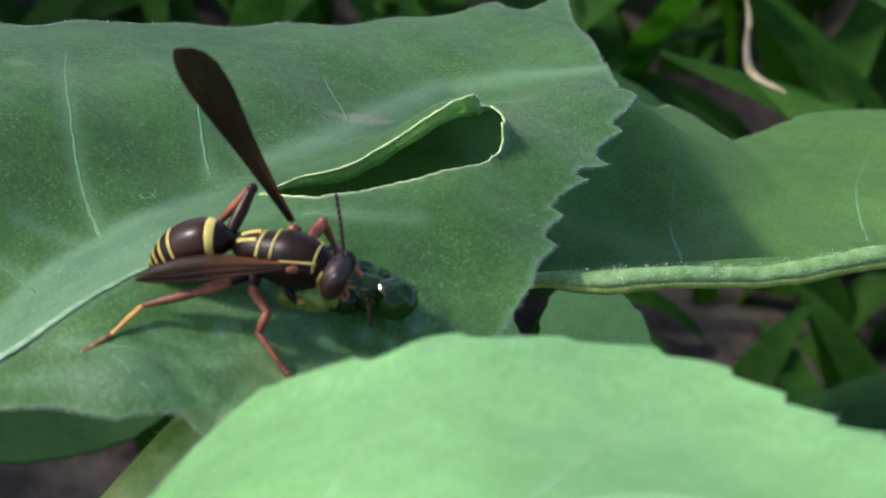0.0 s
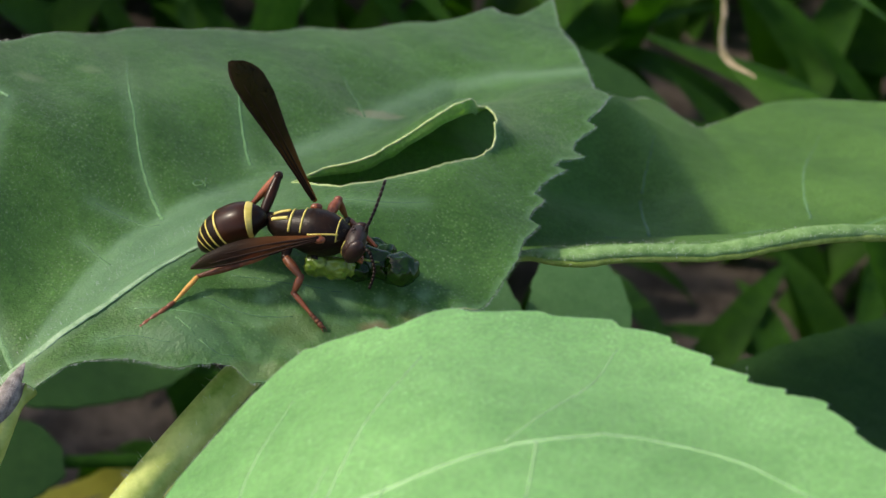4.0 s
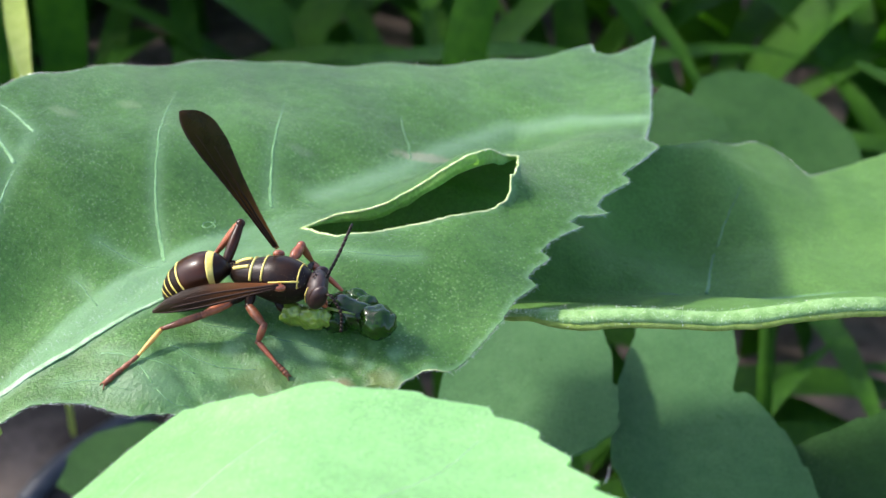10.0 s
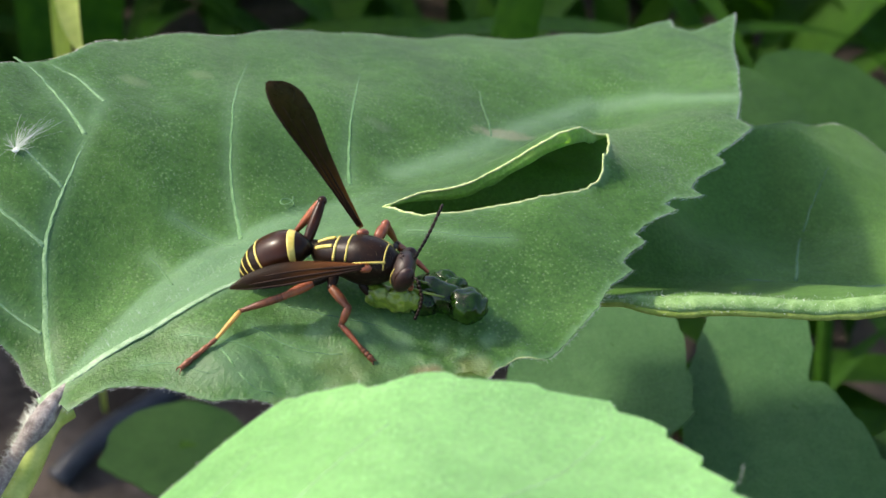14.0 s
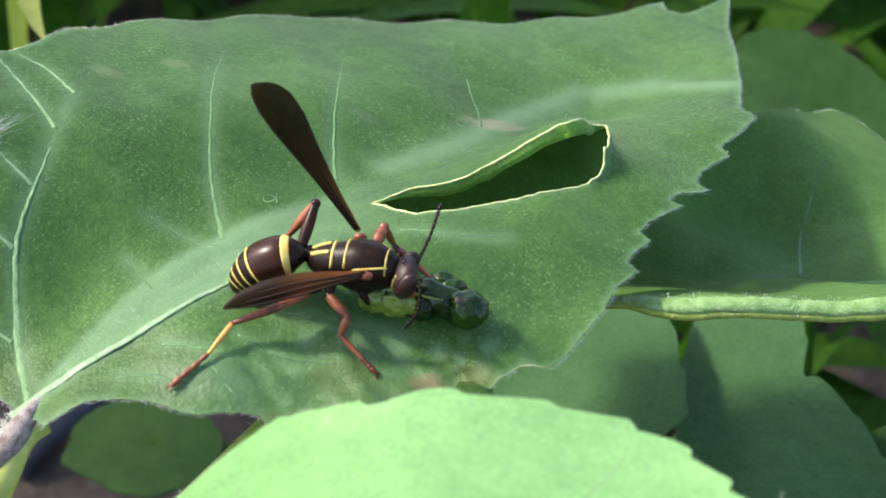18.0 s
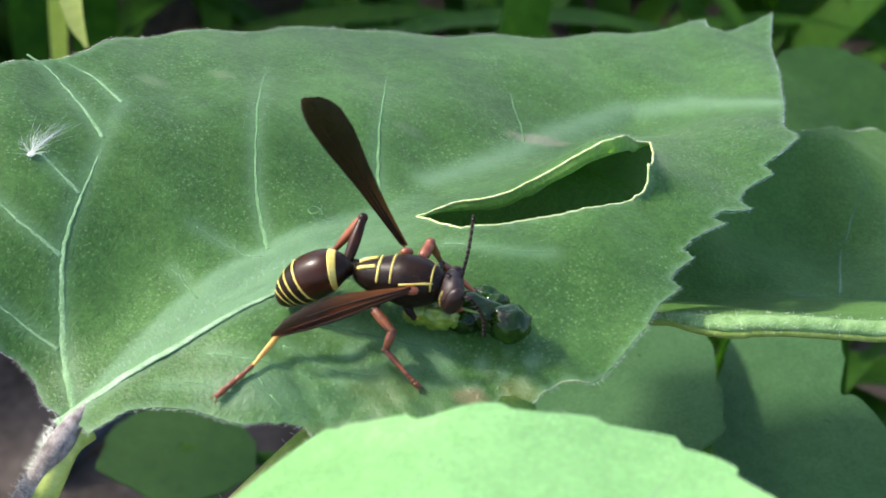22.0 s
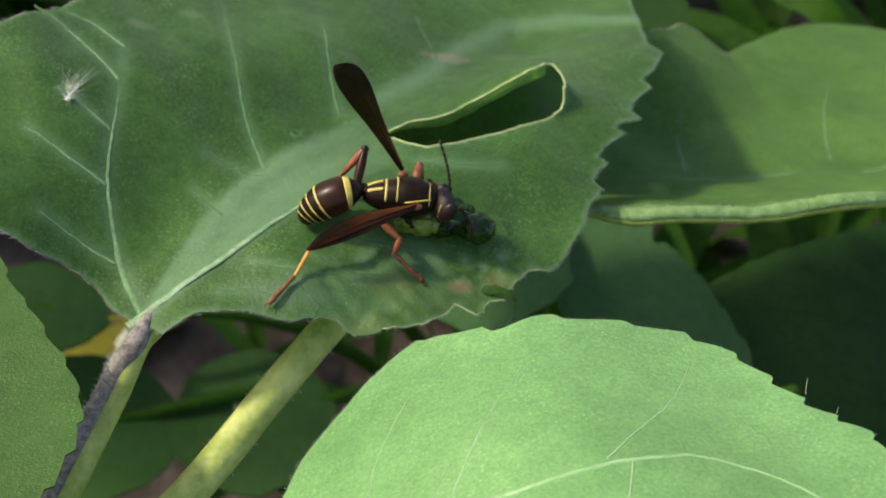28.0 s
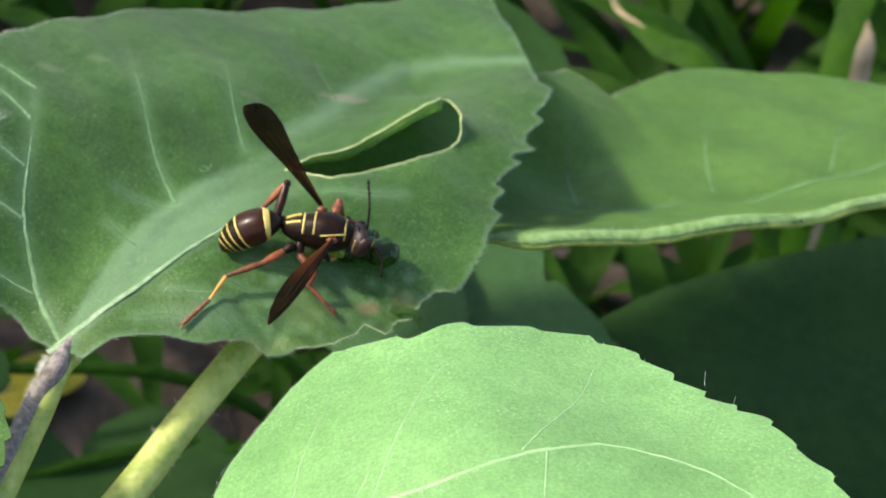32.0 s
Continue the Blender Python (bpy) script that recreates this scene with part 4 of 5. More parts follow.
def grass_field():
    rng = random.Random(11)
    bm = bmesh.new()
    for _ in range(1150):
        x, y = rng.uniform(-0.34, 0.46), rng.uniform(0.14, 0.80)
        if x < -0.01 and y < 0.21 and rng.random() < 0.9:
            continue
        a = rng.uniform(0, 6.28)
        blade(bm, Vector((x, y, -0.003)), (math.cos(a), math.sin(a)), rng.uniform(0.07, 0.17) * (0.6 if y < 0.22 else 1.0), rng.uniform(0.006, 0.015), rng.uniform(0.8, 1.6), rng, rng.uniform(0, 25))
    for _ in range(34):
        x, y = rng.uniform(-0.07, 0.04), rng.uniform(-0.03, 0.07)
        a = rng.uniform(0, 6.28)
        blade(bm, Vector((x, y, -0.003)), (math.cos(a), math.sin(a)), rng.uniform(0.03, 0.06), rng.uniform(0.006, 0.012), rng.uniform(1.0, 1.7), rng, 25)
    for _ in range(85):
        x, y = rng.uniform(0.03, 0.20), rng.uniform(0.0, 0.15)
        a = rng.uniform(0, 6.28)
        blade(bm, Vector((x, y, -0.003)), (math.cos(a), math.sin(a)), rng.uniform(0.04, 0.085), rng.uniform(0.007, 0.014), rng.uniform(0.9, 1.6), rng, 15)
    for _ in range(1300):
        x, y = rng.gauss(0.05, 0.5), rng.gauss(0.45, 0.5)
        if (abs(x) < 0.16 and -0.25 < y < 0.16) or (-0.36 < x < 0.48 and 0.13 < y < 0.7):
            continue
        a = rng.uniform(0, 6.28)
        blade(bm, Vector((x, y, -0.003)), (math.cos(a), math.sin(a)), rng.uniform(0.05, 0.13), rng.uniform(0.006, 0.013), rng.uniform(0.8, 1.6), rng, rng.uniform(0, 25))
    # unseen taller grass, added left of the view to shade the lower growth
    for _ in range(130):
        x, y = rng.uniform(-0.34, -0.14), rng.uniform(0.17, 0.48)
        a = rng.uniform(0, 6.28)
        blade(bm, Vector((x, y, -0.003)), (math.cos(a), math.sin(a)), rng.uniform(0.2, 0.38), rng.uniform(0.009, 0.016), rng.uniform(0.2, 0.7), rng, rng.uniform(0, 8))
    ob = part("grass", bm, GRASS)
    tagged(ob, "dense green grass blades behind the plant, with unseen taller blades added for shade", "grass", kind="stuff")


grass_field()


def strap(bm, points, width, turn):
    """A single long blade along a line; turn: the way across it."""
    line = glide(points, 26)
    across = Vector(turn).normalized()
    rows = []
    for i, q in enumerate(line):
        s = i / (len(line) - 1)
        w = width * 0.5 * min(1.0, 0.25 + 2.2 * s, 0.12 + 3.0 * (1 - s))
        way = (line[min(i + 1, len(line) - 1)] - line[max(i - 1, 0)]).normalized()
        dip = across.cross(way).normalized() * (w * 0.3)
        rows.append([bm.verts.new(q - across * w), bm.verts.new(q + dip), bm.verts.new(q + across * w)])
    for a, b in zip(rows, rows[1:]):
        bm.faces.new((a[0], a[1], b[1], b[0]))
        bm.faces.new((a[1], a[2], b[2], b[1]))
    return bm


def lone_blade(points, width, turn, material, label):
    root = Vector(points[0])
    ob = thing("grass_blade", root, label, "grass", "single grass blades")
    settle(part("blade", strap(bmesh.new(), points, width, turn), material), ob)
    return ob


dry = lone_blade([place(112, 40, -160), place(106, 62, -90), place(95, 86, -56), place(88, 98, -54), place(83.5, 107, -54)], 0.0052, (0.8, 0.5, 0.5), GRASS, "green grass blade with a withered bent tip")
settle(part("withered_tip", strap(bmesh.new(), [place(86.5, 101.5, -53.2), place(83.4, 107.4, -53.2), place(83.2, 110.5, -50.5), place(84.0, 113.0, -48), place(84.2, 117, -45)], 0.0015, (0.8, 0.5, 0.5)), GRASS_DRY, None, "withered straw-coloured tip"), dry)
lone_blade([place(110, 70, -160), place(116, 82, -90), place(124, 99, -56), place(136, 116, -40), place(150, 134, -30)], 0.0065, (0.8, -0.4, 0.4), GRASS, "broad upright light green grass blade")
lone_blade([place(122, 88, -160), place(124, 90, -80), place(125, 93, -56), place(126, 97, -50)], 0.004, (1, 0, 0), GRASS_DRY, "short withered straw-coloured grass stub")
lone_blade([place(150, 95, -160), place(140, 105, -110), place(112, 128, -80), place(84, 150, -74)], 0.010, (0.4, 0.9, 0.2), GRASS, "long arching green grass blade")
lone_blade([place(40, 130, -160), place(62, 132, -100), place(84, 120, -80), place(110, 98, -82)], 0.011, (0.4, 0.9, 0.2), GRASS, "long arching green grass blade")
lone_blade([place(96, -20, -160), place(80, 0, -110), place(64, 26, -84), place(50, 44, -82)], 0.010, (0.8, 0.5, 0.1), GRASS, "long arching green grass blade")
lone_blade([place(-66, 200, -160), place(-64, 203, -100), place(-60, 205, -60), place(-50, 215, -10)], 0.010, (1, 0, 0.1), GRASS, "broad upright light green grass blade")
lone_blade([place(-78, 196, -160), place(-76, 200, -100), place(-74, 208, -50), place(-72, 220, -20)], 0.008, (1, 0, 0.1), GRASS, "broad upright light green grass blade")
lone_blade([place(10, 150, -160), place(14, 150, -90), place(24, 158, -50), place(50, 176, -30)], 0.008, (1, -0.4, 0.1), GRASS, "broad upright light green grass blade")


lone_blade([place(-62, 150, -160), place(-60, 145, -90), place(-54, 130, -42), place(-50, 112, -36), place(-45, 91, -34), place(-42, 82, -33)], 0.0034, (1, 0.2, 0.2), FADING, "yellow-green leaning grass blade")

# ---- wasp ----
CHITIN = plain_material("dark_chitin", (0.006, 0.0035, 0.0025), (0.018, 0.008, 0.004), 900, 0.38, 0.35, 0.17, coat=0.0, depth=0.00005)
CHITIN_BROWN = plain_material("brown_chitin", (0.008, 0.004, 0.003), (0.045, 0.013, 0.004), 230, 0.32, 0.2, 0.2, coat=0.04, depth=0.00004)
RUST = plain_material("rust_chitin", (0.12, 0.030, 0.012), (0.34, 0.095, 0.034), 420, 0.38, 0.2, 0.5, coat=0.1, depth=0.00004)
DARK_RUST = plain_material("dark_rust_chitin", (0.06, 0.020, 0.009), (0.22, 0.070, 0.028), 600, 0.42, 0.2, 0.4, depth=0.00004)
AMBER = plain_material("amber_chitin", (0.45, 0.21, 0.04), (0.70, 0.38, 0.08), 500, 0.4, 0.2, 0.5, depth=0.00004)
YELLOW = plain_material("yellow_band", (0.48, 0.38, 0.07), (0.66, 0.54, 0.15), 700, 0.42, 0.15, 0.4, depth=0.00003)
HEADMAT = plain_material("head_chitin", (0.012, 0.007, 0.006), (0.040, 0.020, 0.014), 800, 0.5, 0.4, 0.45, depth=0.00006)
EYE = plain_material("compound_eye", (0.014, 0.007, 0.006), (0.034, 0.014, 0.010), 4000, 0.36, 0.3, 0.35, depth=0.00003)


def wing_material():
    m, t, b = nodes_of("smoky_wing")
    src = coords(t)
    n = noise_of(t, src, 500, 4)
    far = t.nodes.new("ShaderNodeVectorMath")
    far.operation = "LENGTH"
    t.links.new(src, far.inputs[0])
    root = t.nodes.new("ShaderNodeMapRange")
    root.inputs["From Min"].default_value = 0.0075
    root.inputs["From Max"].default_value = 0.001
    t.links.new(far.outputs["Value"], root.inputs["Value"])
    smoke = ramp_of(t, n, [(0.35, (0.007, 0.004, 0.0025)), (0.7, (0.030, 0.014, 0.007))])
    t.links.new(mix_of(t, root.outputs[0], smoke, (0.22, 0.080, 0.022)), b.inputs["Base Color"])
    b.inputs["Roughness"].default_value = 0.42
    b.inputs["Specular IOR Level"].default_value = 0.15
    bump_of(t, b, noise_of(t, src, 1400, 3), 0.2, 0.0001)
    tr = t.nodes.new("ShaderNodeBsdfTransparent")
    tr.inputs[0].default_value = (0.55, 0.30, 0.16, 1)
    mx = t.nodes.new("ShaderNodeMixShader")
    mx.inputs[0].default_value = 0.14
    t.links.new(b.outputs[0], mx.inputs[1])
    t.links.new(tr.outputs[0], mx.inputs[2])
    t.links.new(mx.outputs[0], t.nodes["Material Output"].inputs["Surface"])
    return m


WING = wing_material()
WING_VEIN = plain_material("wing_vein_brown", (0.012, 0.006, 0.004), (0.030, 0.012, 0.006), 250, 0.45, 0.2, 0.15)
WASP_AT = place(-0.1, -15.5, 4.0)
wasp = thing("paper_wasp", WASP_AT, "dark brown paper wasp with yellow bands feeding on a leaf", "wasp")


def w(x, y, z):
    return Vector((x * MM, y * MM, z * MM))


def wpart(name, bm, material, label="", owner=None):
    return part(name, bm, material, owner or wasp, label)


GASTER = glide([w(-3.95, 1.25, 4.5), w(-5.05, 1.15, 4.75), w(-6.3, 1.2, 4.45), w(-7.75, 1.35, 3.5), w(-9.0, 1.3, 2.35), w(-9.9, 0.95, 1.35)], 61)
gprofile = smooth_profile([(0, 0.00028), (0.06, 0.00056), (0.13, 0.00100), (0.22, 0.00144), (0.33, 0.00176), (0.45, 0.00190), (0.57, 0.00191), (0.69, 0.00177), (0.80, 0.00150), (0.90, 0.00110), (0.97, 0.00066), (1.0, 0.00016)])


def bent(lo, hi, grow, rings=8, sides=30, lap=0.0):
    """A slice of the abdomen round its bent axis; each slice swells a little towards its hind edge."""
    ss, rr = [p[0] for p in gprofile], [p[1] for p in gprofile]
    bm = bmesh.new()
    loops = []
    for i in range(rings + 1):
        f = i / rings
        s = lo + (hi - lo) * f
        u = min(s * 60, 59.999)
        k = int(u)
        c = GASTER[k].lerp(GASTER[k + 1], u - k)
        way = (GASTER[min(k + 2, 60)] - GASTER[max(k - 1, 0)]).normalized()
        side = Vector((0, 1, 0))
        side = (side - way * side.dot(way)).normalized()
        top = way.cross(side).normalized()
        r = float(np.interp(s, ss, rr)) * (grow + lap * (f - 0.5))
        loops.append([bm.verts.new(c + side * (r * math.cos(a)) + top * (r * 0.96 * math.sin(a))) for a in (2 * math.pi * j / sides for j in range(sides))])
    for a, b in zip(loops, loops[1:]):
        for j in range(sides):
            bm.faces.new((a[j], a[(j + 1) % sides], b[(j + 1) % sides], b[j]))
    bm.faces.new(loops[0][::-1])
    bm.faces.new(loops[-1])
    bmesh.ops.recalc_face_normals(bm, faces=bm.faces[:])
    return bm


gaster = wpart("abdomen", bent(0.0, 0.25, 0.985, 14), CHITIN, "glossy black-brown banded abdomen")


def seg(lo, hi, mat, grow, name, label="", n=6):
    part(name, bent(lo, hi, grow, n, lap=0.012), mat, gaster, label)


seg(0.238, 0.305, YELLOW, 1.0, "yellow_band", "broad yellow band")
seg(0.298, 0.585, CHITIN_BROWN, 0.992, "segment", "glossy dark brown segment with rusty sides", 14)
seg(0.578, 0.606, YELLOW, 1.0, "yellow_band")
seg(0.600, 0.690, CHITIN, 0.982, "segment")
seg(0.684, 0.708, YELLOW, 0.990, "yellow_band")
seg(0.703, 0.790, CHITIN, 0.970, "segment")
seg(0.785, 0.807, YELLOW, 0.980, "yellow_band")
seg(0.802, 0.880, CHITIN, 0.960, "segment")
seg(0.875, 0.895, YELLOW, 0.968, "yellow_band")
seg(0.890, 1.0, CHITIN, 0.950, "segment")
wpart("waist", tube(bmesh.new(), glide([w(-3.3, 1.0, 4.5), w(-3.9, 1.2, 4.5), w(-4.5, 1.2, 4.6)], 8), [0.5 * MM, 0.32 * MM], 10), RUST, "narrow rust-brown waist")

THO0, THO1 = w(-4.0, 1.1, 4.45), w(3.1, -0.55, 4.45)
tprofile = smooth_profile([(0, 0.00046), (0.06, 0.00084), (0.17, 0.00122), (0.30, 0.00150), (0.40, 0.00170), (0.58, 0.00198), (0.76, 0.00184), (0.90, 0.00140), (1.0, 0.00085)])
thorax = wpart("thorax", turned(THO0, THO1, tprofile, 28, lo=0.0, hi=1.0, squash=1.08, rings=26), CHITIN, "black-brown thorax with yellow lines")


def ring_line(s, lo, hi, radius, name="yellow_line", grow=1.01, mat=None, s2=None):
    """A yellow line over the thorax's back from angle lo to hi (degrees; 90 is the top)."""
    way = THO1 - THO0
    side = Vector((0, 1, 0))
    side = (side - way * side.dot(way) / way.length_squared).normalized()
    top = side.cross(way).normalized()
    if top.z < 0:
        top = -top
    ss, rr = [p[0] for p in tprofile], [p[1] for p in tprofile]
    pts = []
    for k in range(15):
        f = k / 14
        a = radians(lo + (hi - lo) * f)
        sk = s + ((s2 - s) * f if s2 is not None else 0)
        r = float(np.interp(sk, ss, rr)) * grow
        pts.append(THO0 + way * sk - side * (r * math.cos(a)) + top * (r * 1.08 * math.sin(a)))
    return part(name, tube(bmesh.new(), pts, [radius * MM, radius * MM], 6), mat or YELLOW, thorax)


ring_line(0.30, 20, 160, 0.12)
ring_line(0.45, 25, 155, 0.09)
ring_line(0.06, 62, 66, 0.17, s2=0.26)
ring_line(0.06, 112, 108, 0.17, s2=0.26)
ring_line(0.88, 15, 165, 0.07)
ring_line(0.55, 25, 38, 0.09, s2=0.9)
ring_line(0.55, 155, 142, 0.09, s2=0.9)
wpart("tegula", blob(w(0.55, -2.35, 5.45), (0.55 * MM, 0.36 * MM, 0.36 * MM), sub=2), RUST, "rust-red wing base plate")
wpart("tegula", blob(w(0.1, 2.05, 5.75), (0.55 * MM, 0.36 * MM, 0.36 * MM), sub=2), RUST, "rust-red wing base plate")

rng = random.Random(21)
down = []
for _ in range(520):
    f, a = rng.uniform(0.02, 0.95), radians(rng.uniform(-20, 200))
    way = THO1 - THO0
    r = float(np.interp(f, [p[0] for p in tprofile], [p[1] for p in tprofile]))
    out = Vector((0, -math.cos(a), math.sin(a)))
    down.append((THO0 + way * f + out * r, out))
for _ in range(120):
    out = Vector((rng.uniform(-1, 0.4), rng.uniform(-1, 1), rng.uniform(-0.2, 1))).normalized()
    down.append((w(-3.9, 1.1, 4.5) + out * 0.55 * MM, out))
part("down", hairs(down, 0.28 * MM, 0.007 * MM, rng), GRASS_DRY, thorax, "fine pale down")["kind"] = "stuff"

HEAD_AT = w(2.85, -0.95, 4.6)
head = wpart("head", blob(w(0.75, 0.0, -0.35), (1.15 * MM, 2.1 * MM, 1.85 * MM), (0, 20, 0), 0.04, 2), HEADMAT, "dark purplish-brown head")
head.matrix_basis = Matrix.Translation(HEAD_AT)
part("eye", blob(w(1.0, 1.6, -0.25), (0.92 * MM, 0.68 * MM, 1.5 * MM), (0, 24, 0)), EYE, head, "dark compound eye")
part("eye", blob(w(1.0, -1.6, -0.25), (0.92 * MM, 0.68 * MM, 1.5 * MM), (0, 24, 0)), EYE, head, "dark compound eye")
for dy in (-0.35, 0.0, 0.35):
    part("ocellus", blob(w(0.55 + (0.18 if dy == 0 else 0), dy, 1.42), (0.13 * MM, 0.13 * MM, 0.11 * MM), sub=2), EYE, head, "tiny dark simple eye")
part("cheek_line", tube(bmesh.new(), glide([w(0.05, -1.5, 0.9), w(-0.25, -1.75, 0.1), w(-0.2, -1.7, -0.8)], 9), [0.06 * MM, 0.05 * MM], 6), YELLOW, head)
part("cheek_line", tube(bmesh.new(), glide([w(0.05, 1.5, 0.9), w(-0.25, 1.75, 0.1), w(-0.2, 1.7, -0.8)], 9), [0.06 * MM, 0.05 * MM], 6), YELLOW, head)
part("face_plate", blob(w(1.35, 0.0, -1.15), (0.55 * MM, 0.85 * MM, 0.75 * MM), (0, 40, 0)), RUST, head, "brown face plate")
part("mandible", tube(bmesh.new(), glide([w(1.2, 0.6, -1.6), w(1.6, 0.5, -2.2), w(1.8, 0.1, -2.5)], 8), [0.3 * MM, 0.1 * MM], 8), RUST, head)
part("mandible", tube(bmesh.new(), glide([w(1.2, -0.6, -1.6), w(1.6, -0.5, -2.2), w(1.8, -0.1, -2.5)], 8), [0.3 * MM, 0.1 * MM], 8), RUST, head)

for piece in [head] + list(head.children):
    piece.data.transform(Matrix.Scale(0.86, 4))


def antenna(base, points, tip_mat):
    """A jointed feeler: a first long joint and a beaded whip, in its own space from its base."""
    a = part("antenna", tube(bmesh.new(), glide([w(*p) for p in points[:2]], 6), [0.15 * MM, 0.12 * MM], 8), CHITIN, wasp, "thin dark jointed antenna")
    a.matrix_basis = Matrix.Translation(w(*base))
    line = glide([w(*p) for p in points[1:]], 11)
    for k in range(10):
        m = tip_mat if k > 6 else CHITIN
        part("antenna_joint", tube(bmesh.new(), [line[k], (line[k] + line[k + 1]) / 2, line[k + 1]], lambda s: (0.12 + 0.04 * math.sin(3.14 * s)) * MM, 7), m, a)
    return a


ANT_L, ANT_R = (4.0, -1.1, 4.9), (4.1, -2.3, 4.8)
ant_l = antenna(ANT_L, [(0, 0, 0), (0.75, 0.2, 0.5), (2.2, 2.2, 0.9), (3.85, 5.5, 1.0)], CHITIN)
ant_r = antenna(ANT_R, [(0, 0, 0), (0.55, -0.8, -0.2), (0.25, -1.6, -1.7), (-0.8, -2.1, -2.9)], CHITIN)


def limb(a, b, r0, r1, m, name):
    mid = (a + b) / 2
    wpart(name, tube(bmesh.new(), glide([a, mid, b], 11), lambda s: (r0 + (r1 - r0) * s) * (0.72 + 0.30 * math.sin(3.14 * min(1, 0.12 + s * 0.95))) * MM, 12), m)
    wpart("joint", blob(b, (r1 * 0.84 * MM, r1 * 0.84 * MM, r1 * 0.84 * MM), sub=2), m)


def leg(points, sizes, mats, names):
    """A jointed leg; each joint is a part of its own, and the foot ends in short joints and a claw."""
    for (a, b), (r0, r1), m, name in zip(zip(points, points[1:]), sizes, mats, names):
        a, b = w(*a), w(*b)
        r0, r1 = r0 * 0.88, r1 * 0.88
        if name != "claw":
            limb(a, b, r0, r1, m, name)
            continue
        for k in range(4):
            limb(a.lerp(b, k / 4), a.lerp(b, (k + 1) / 4), r0 * (0.75 + 0.1 * k), r0 * (0.95 + 0.08 * k), m, "tarsus")
        tip = (b - a).normalized()
        for turn in (-1, 1):
            out = tip.cross(Vector((0, 0, 1))) * turn
            wpart("claw", tube(bmesh.new(), glide([b, b + (tip * 0.3 + out * 0.25) * MM, b + (tip * 0.5 + out * 0.3) * MM - Vector((0, 0, 0.25)) * MM], 6), [0.1 * MM, 0.03 * MM], 6), m)


LEG = ("coxa", "femur", "tibia", "tarsus", "claw")
# near hind leg, stretched back
leg([(-2.87, -0.60, 3.40), (-3.95, -1.20, 3.00), (-6.17, -2.44, 2.60), (-9.80, -3.06, 1.50), (-11.60, -5.30, 0.40), (-14.25, -7.30, -0.91)],
    [(0.6, 0.5), (0.5, 0.46), (0.42, 0.30), (0.27, 0.22), (0.28, 0.2)], [CHITIN, RUST, DARK_RUST, AMBER, DARK_RUST], LEG)
# near middle leg
leg([(-2.22, -0.29, 3.50), (-2.38, -1.39, 2.70), (-0.94, -3.13, 2.00), (-1.52, -3.64, 0.60), (0.02, -5.11, -0.40), (1.03, -5.70, -1.30)],
    [(0.6, 0.5), (0.48, 0.44), (0.42, 0.36), (0.3, 0.24), (0.28, 0.2)], [CHITIN, DARK_RUST, RUST, RUST, DARK_RUST], LEG)
# near fore leg, holding the prey
leg([(-0.12, -0.29, 3.40), (0.06, -0.94, 2.80), (0.67, -1.28, 1.90), (1.35, -0.58, 1.50)], [(0.5, 0.42), (0.42, 0.36), (0.3, 0.26)], [CHITIN, CHITIN, AMBER], LEG)
# far hind leg, knee raised
leg([(-3.60, 2.00, 4.50), (-4.60, 1.75, 4.75), (-3.36, 4.51, 7.20), (-5.65, 3.94, 4.40), (-6.60, 5.20, 2.20), (-8.00, 6.00, 0.36)],
    [(0.55, 0.45), (0.50, 0.58), (0.50, 0.36), (0.26, 0.2), (0.24, 0.18)], [CHITIN, CHITIN_BROWN, RUST, RUST, RUST], LEG)
# far middle leg, seen behind the wing base
leg([(0.93, 1.07, 5.20), (1.36, 1.67, 5.50), (1.95, 3.15, 5.80), (2.70, 4.00, 3.40), (3.30, 5.40, 1.54)], [(0.62, 0.55), (0.52, 0.58), (0.42, 0.30), (0.24, 0.18)], [RUST, RUST, RUST, RUST], LEG)
# far fore leg
leg([(2.20, 0.90, 4.40), (2.88, 2.20, 4.40), (4.11, 2.40, 3.00), (5.40, 1.50, 2.20)], [(0.5, 0.42), (0.42, 0.36), (0.3, 0.22)], [CHITIN, RUST, RUST], LEG)


